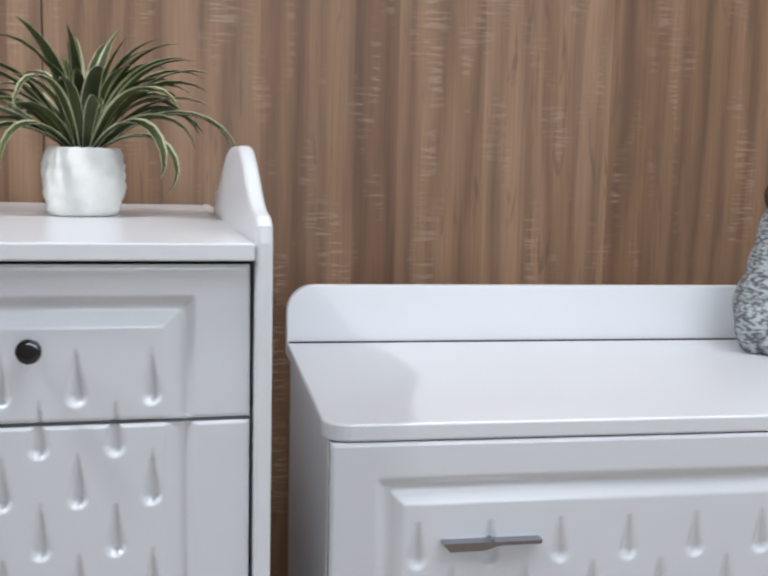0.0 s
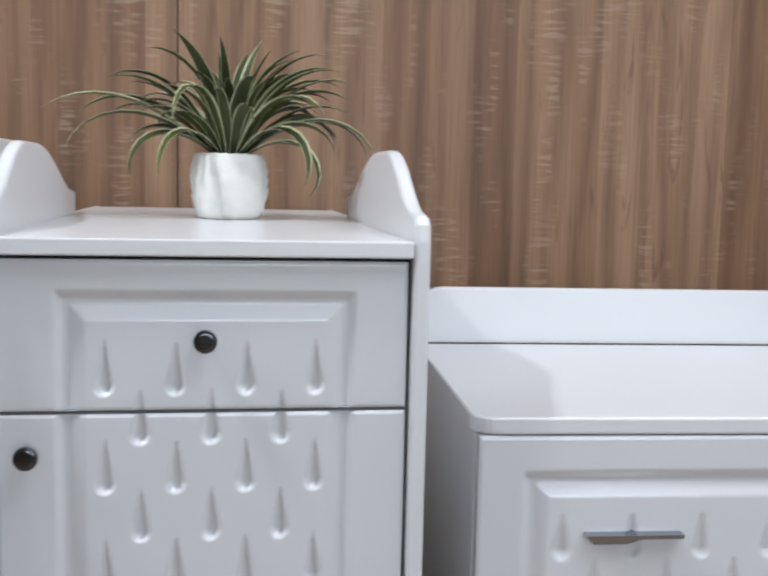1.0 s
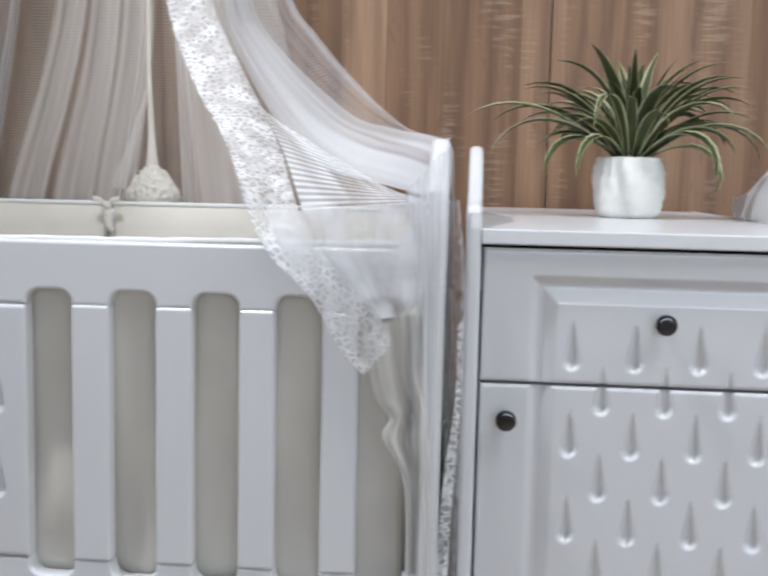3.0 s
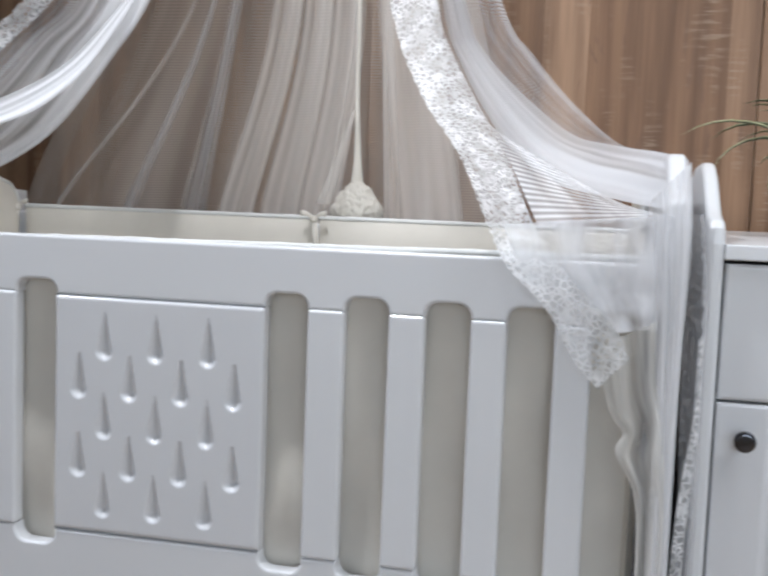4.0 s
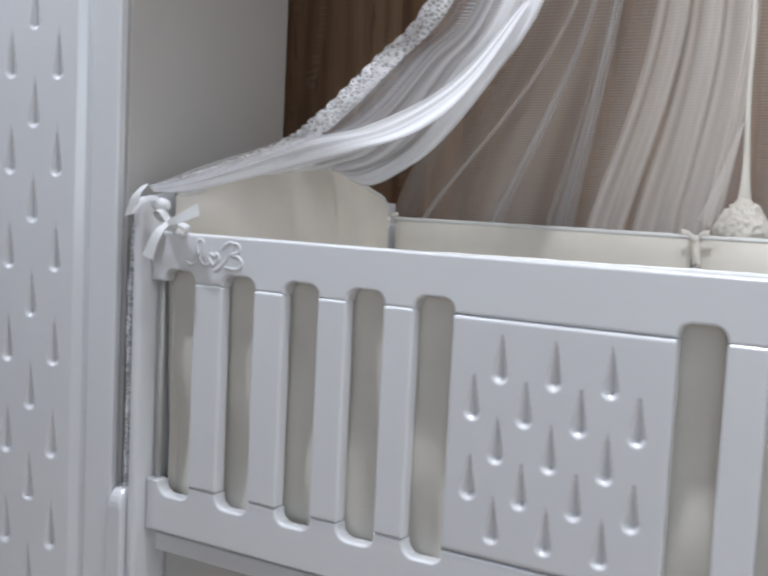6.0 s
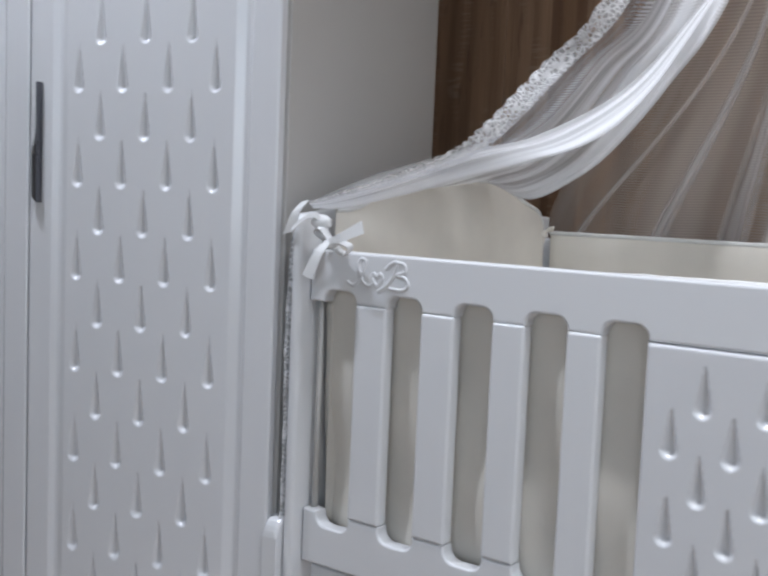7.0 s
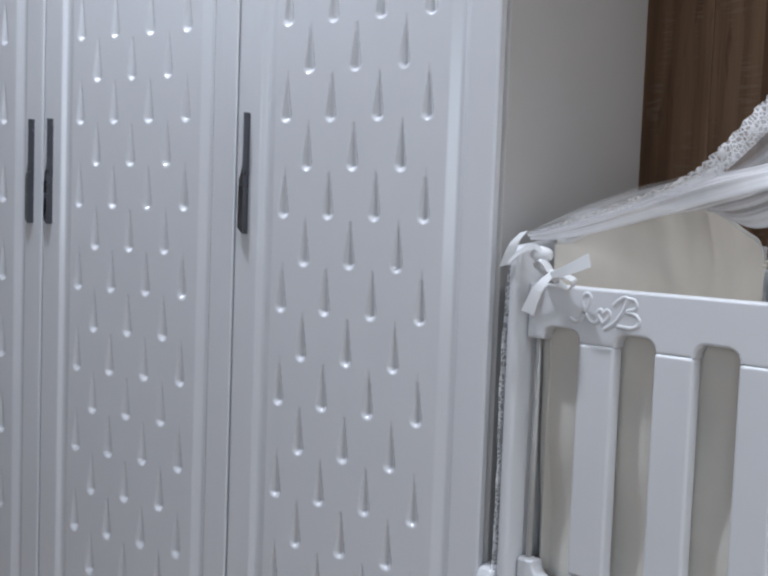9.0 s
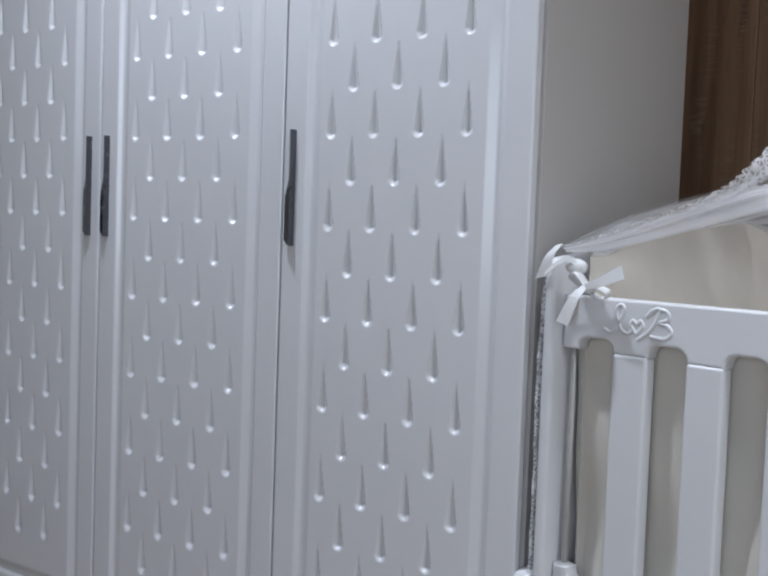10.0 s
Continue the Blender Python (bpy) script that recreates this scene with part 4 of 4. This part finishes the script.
sheet("end_wrap", [(-0.475, 1.008, 1.1), (-0.468, 1.003, 1.02), (-0.455, 1.002, 0.9), (-0.448, 1.002, 0.75), (-0.45, 1.002, 0.55)], [(-0.43, 1.02, 1.15), (-0.426, 1.0, 1.06), (-0.429, 0.999, 0.92), (-0.431, 0.999, 0.75), (-0.432, 0.999, 0.55)],
      80, 24, 1.5, 0.004, NET_MILK, canopy, "net wrapped round the crib end", 6.0, (0.3, -0.6, 0))
sheet("lower_fall", [(-0.522, 1.004, 0.93), (-0.506, 1.004, 0.86), (-0.489, 1.004, 0.834), (-0.496, 1.004, 0.811), (-0.473, 1.004, 0.765), (-0.466, 1.004, 0.7), (-0.465, 1.004, 0.55)],
      [(-0.458, 1.002, 0.968), (-0.455, 1.002, 0.9), (-0.445, 1.002, 0.85), (-0.44, 1.002, 0.8), (-0.436, 1.002, 0.75), (-0.434, 1.002, 0.7), (-0.434, 1.002, 0.55)], 70, 30, 1.3, 0.006, NET_CREAM, canopy, "sheer cream hem of the net", 7.0, (0.2, -0.8, 0))
sheet("gap_net", [(-0.428, 1.004, 1.09), (-0.427, 1.0, 1.0), (-0.427, 1.0, 0.87), (-0.423, 1.0, 0.78), (-0.418, 1.0, 0.6)], [(-0.414, 1.004, 1.09), (-0.405, 1.0, 1.0), (-0.404, 1.0, 0.87), (-0.405, 1.0, 0.74), (-0.407, 1.0, 0.6)],
      80, 14, 0.5, 0.002, NET_MESH, canopy, "open net over the gap beside the crib", 0.0, (0, -1, 0))
lace_band("lace_cord", [(-0.412, 0.997, 0.95), (-0.412, 0.997, 0.86), (-0.421, 0.997, 0.78), (-0.426, 0.997, 0.7), (-0.429, 0.997, 0.55)],
          [(-0.405, 0.997, 0.95), (-0.405, 0.997, 0.86), (-0.408, 0.997, 0.78), (-0.412, 0.997, 0.7), (-0.415, 0.997, 0.55)], 120, lambda t: 0.9, canopy, "narrow lace edge")
lace_band("lace_edging", R_LACE, R_SEAM, 260, lambda t: 0.95 - 0.15 * t, canopy, "white lace edging", (0, -0.007, 0.002))
# lace hem falling outside the end board
H_A = [(-1.796, 1.018, 1.07), (-1.799, 1.012, 0.9), (-1.797, 1.012, 0.75), (-1.799, 1.012, 0.6)]
H_B = [(-1.7955, 1.08, 1.08), (-1.7955, 1.08, 0.9), (-1.7955, 1.08, 0.75), (-1.7955, 1.08, 0.6)]
lace_band("lace_hem", H_A, H_B, 140, lambda t: 0.6, canopy, "white lace hem", (0, 0, 0))
# pompom on a cord
bm = bmesh.new()
bmesh.ops.create_icosphere(bm, subdivisions=5, radius=1.0)
for v in bm.verts:
    k = 1 + 0.16 * noise.noise(v.co * 9) + 0.1 * noise.noise(v.co * 24)
    z = v.co.z
    v.co = Vector((v.co.x * 0.052 * k * (1 - 0.45 * max(0, z)), v.co.y * 0.038 * k, z * 0.058 * k)) + Vector((-1.02, 1.80, 1.07))
part("pompom", bm, CREAM, canopy, "fluffy cream pompom", True)
part("strand", grid_bm(smooth_line([(-1.032, 1.795, 1.27), (-1.06, 1.795, 1.17), (-1.09, 1.795, 1.08)], 12), (1, 0.3, 0), np.linspace(0.006, 0.03, 12)), NET_FOLD, canopy, "", True)
part("cord", grid_bm(smooth_line([(-1.02, 1.795, 1.11), (-1.022, 1.795, 1.2), (-1.028, 1.8, 1.32), (-1.03, 1.8, 1.5), (-1.05, 1.79, 2.15)], 20), (1, 0.3, 0), 0.008 + 0.022 * np.linspace(1, 0, 20) ** 6), CREAM, canopy, "", True)


# ---- ribbons on the crib corner ----
def ribbon_bow():
    t = thing("ribbon_bow", pose(-1.715, 1.014, 1.042), "white satin ribbon bow tied round the crib corner", "ribbon bow")
    bm = bmesh.new()
    bmesh.ops.create_icosphere(bm, subdivisions=3, radius=0.011, matrix=Matrix.Diagonal((1.1, 0.8, 0.8, 1)))
    for v in bm.verts:
        v.co *= 1 + 0.15 * noise.noise(v.co * 120)
    part("knot", bm, RIBBON, t, "", True)
    line = smooth_line([(0, -0.008, 0.002), (-0.010, -0.020, -0.016), (-0.026, -0.022, -0.052)], 10)
    part("tail", grid_bm(line, (1, 0.05, -0.3), np.linspace(0.010, 0.021, 10)), RIBBON, t)
    line = smooth_line([(0, -0.008, 0.002), (0.03, -0.016, 0.010), (0.066, -0.014, 0.026)], 10)
    part("tail", grid_bm(line, (-0.35, 0.1, 1), np.linspace(0.008, 0.019, 10)), RIBBON, t)
    for s, h, w in ((-1, 0.016, 0.03), (1, -0.004, 0.034)):
        line = smooth_line([(0, 0, 0), (s * w * 0.5, -0.008, h + 0.006), (s * w, -0.002, h), (s * w * 0.6, 0.004, h - 0.012), (0, 0, -0.002)], 18)
        part("loop", grid_bm(line, (0, 1, 0.35), np.full(18, 0.014)), RIBBON, t)
    return t


ribbon_bow()
t = thing("corner_tie", pose(-1.775, 1.016, 1.075), "white fabric tie holding the net to the crib corner", "ribbon tie")
line = smooth_line([(0.004, 0.0, 0.026), (-0.006, -0.010, 0.008), (-0.018, -0.010, -0.022)], 10)
part("strap", grid_bm(line, (1, 0.2, 0.3), np.linspace(0.012, 0.022, 10)), RIBBON, t)
line = smooth_line([(0.05, -0.004, -0.014), (0.036, -0.012, 0.006), (0.012, -0.014, 0.0), (-0.012, -0.012, -0.018)], 14)
part("strap", grid_bm(line, (0, 0.2, 1), np.full(14, 0.008)), RIBBON, t)
bm = bmesh.new()
bmesh.ops.create_icosphere(bm, subdivisions=3, radius=0.015, matrix=Matrix.Translation((0.036, 0.0, -0.004)) @ Matrix.Diagonal((1.2, 0.8, 0.75, 1)))
part("knot", bm, RIBBON, t, "", True)


# ---- potted plant on the cabinet ----
def make_plant():
    rnd = random.Random(5)
    pl = thing("potted_plant", pose(-0.142, 1.53, 1.0577), "green spider plant with cream edges in a white plaster pot", "potted plant")
    key = [(0.0, 0.043), (0.006, 0.051), (0.03, 0.0565), (0.055, 0.058), (0.08, 0.055), (0.097, 0.0515)]
    zs, rs = np.array(key).T
    prof = [(float(np.interp(z, zs, rs)), z) for z in np.linspace(0, 0.097, 22)] + [(0.0475, 0.0975), (0.046, 0.088)]
    bm = lathe(prof, 48)
    for v in bm.verts:
        k = noise.noise(Vector((v.co.x * 34, v.co.y * 34, v.co.z * 34 + 7)))
        f = abs(noise.noise(Vector((v.co.x * 75, v.co.y * 75, v.co.z * 75 + 3))))
        e = noise.noise(Vector((v.co.x * 170, v.co.y * 170, v.co.z * 170)))
        if v.co.z > 0.003:
            m = 1 + 0.055 * k + 0.09 * f + 0.018 * e - 0.02
            v.co.x *= m
            v.co.y *= m
            v.co.z += 0.0015 * e if v.co.z > 0.09 else 0
    part("pot", bm, POT, pl, "white rough plaster pot", True)
    # azimuth, rise 0..1, length, droop
    leaves = [(rnd.uniform(0, 2 * math.pi), rnd.uniform(0.5, 1.0), rnd.uniform(0.15, 0.235), None) for _ in range(46)]
    leaves += [(rnd.uniform(0, 2 * math.pi), rnd.uniform(0.22, 0.55), rnd.uniform(0.15, 0.225), None) for _ in range(14)]
    leaves += [(3.2, 0.3, 0.29, 1.0), (3.5, 0.24, 0.27, 1.35), (4.25, 0.75, 0.24, 2.1), (5.4, 0.3, 0.22, 2.2), (3.0, 0.42, 0.25, 1.2), (6.1, 0.28, 0.25, 1.5), (0.15, 0.3, 0.25, 1.5), (5.75, 0.16, 0.2, 2.3),
               (4.1, 0.25, 0.2, 1.9), (0.25, 0.62, 0.23, 0.95), (2.9, 0.7, 0.23, 1.1), (6.0, 0.6, 0.22, 0.9), (3.3, 0.62, 0.22, 1.0), (0.9, 0.95, 0.21, 0.5)]
    for az, up, ln, dr in leaves:
        n = 12
        if dr is None and up < 0.5 and abs(az - 4.71) < 0.9:
            az += 1.6
        el = math.radians(24 + 62 * up)
        droop = dr if dr else 1.8 - 1.15 * up + rnd.uniform(-0.25, 0.45)
        p = Vector((0.014 * math.cos(az), 0.014 * math.sin(az), 0.085))
        out = Vector((math.cos(az), math.sin(az), 0))
        side = Vector((-math.sin(az), math.cos(az), 0))
        tw = rnd.uniform(-0.6, 0.6)
        wmax = rnd.uniform(0.015, 0.025)
        rim = 0.34 if dr or rnd.random() < 0.4 else 0.43
        bm = bmesh.new()
        rows = []
        for j in range(n):
            t = j / (n - 1)
            e = el - droop * t**2.0 * 1.25
            if j:
                p = p + (out * math.cos(e) + Vector((0, 0, math.sin(e))) + side * 0.15 * tw * t) * (ln / (n - 1))
            wd = wmax * min(0.42 + 1.5 * t, 1 - max(0, (t - 0.4) / 0.6) ** 2) + 0.0005
            nrm = Vector((-math.sin(e) * math.cos(az), -math.sin(e) * math.sin(az), math.cos(e)))
            ax = (side + nrm * tw * 0.7).normalized()
            p2 = Vector((p.x, p.y, max(p.z, 0.006)))
            rows.append([bm.verts.new(p2 + ax * wd * k + nrm * abs(k) * wd * 0.5) for k in (-0.5, -rim, 0, rim, 0.5)])
        for A, B in zip(rows, rows[1:]):
            for k in range(4):
                f = bm.faces.new((A[k], A[k + 1], B[k + 1], B[k]))
                f.material_index = 1 if k in (0, 3) else 0
                f.smooth = True
        part("leaf", bm, [LEAF, LEAF_EDGE], pl)
    return pl


make_plant()


# ---- figurine on the dresser ----
def make_figurine():
    bm = bmesh.new()
    def blob(x, y, z, rx, ry, rz, tilt=0):
        bmesh.ops.create_uvsphere(bm, u_segments=28, v_segments=18, radius=1.0, matrix=pose(x, y, z, 0, tilt, 0) @ Matrix.Diagonal((rx, ry, rz, 1)))
    blob(0.05, 0, 0.07, 0.06, 0.06, 0.072)
    blob(0.052, 0, 0.125, 0.044, 0.045, 0.07, 4)
    blob(0.055, 0, 0.18, 0.034, 0.034, 0.065, 4)
    blob(0.0, -0.03, 0.045, 0.028, 0.034, 0.048)
    blob(0.028, -0.05, 0.02, 0.036, 0.032, 0.022)
    blob(0.085, -0.05, 0.02, 0.036, 0.032, 0.022)
    blob(0.075, -0.01, 0.232, 0.042, 0.04, 0.04)
    for v in bm.verts:
        d = noise.noise(v.co * 60) * 0.0022
        v.co += v.co.normalized() * d
    n0 = len(bm.faces)
    blob(0.033, -0.014, 0.246, 0.017, 0.012, 0.024, -10)
    blob(0.118, -0.01, 0.265, 0.014, 0.011, 0.024, 10)
    bm.faces.ensure_lookup_table()
    for f in bm.faces[n0:]:
        f.material_index = 1
    ob = ob_from("animal_figurine", bm, [STONE, HORN], None, "", True)
    ob.matrix_world = pose(0.882, 1.425, 0.8575)
    return tagged(ob, "speckled grey animal figurine with a dark brown ear", "figurine")


make_figurine()
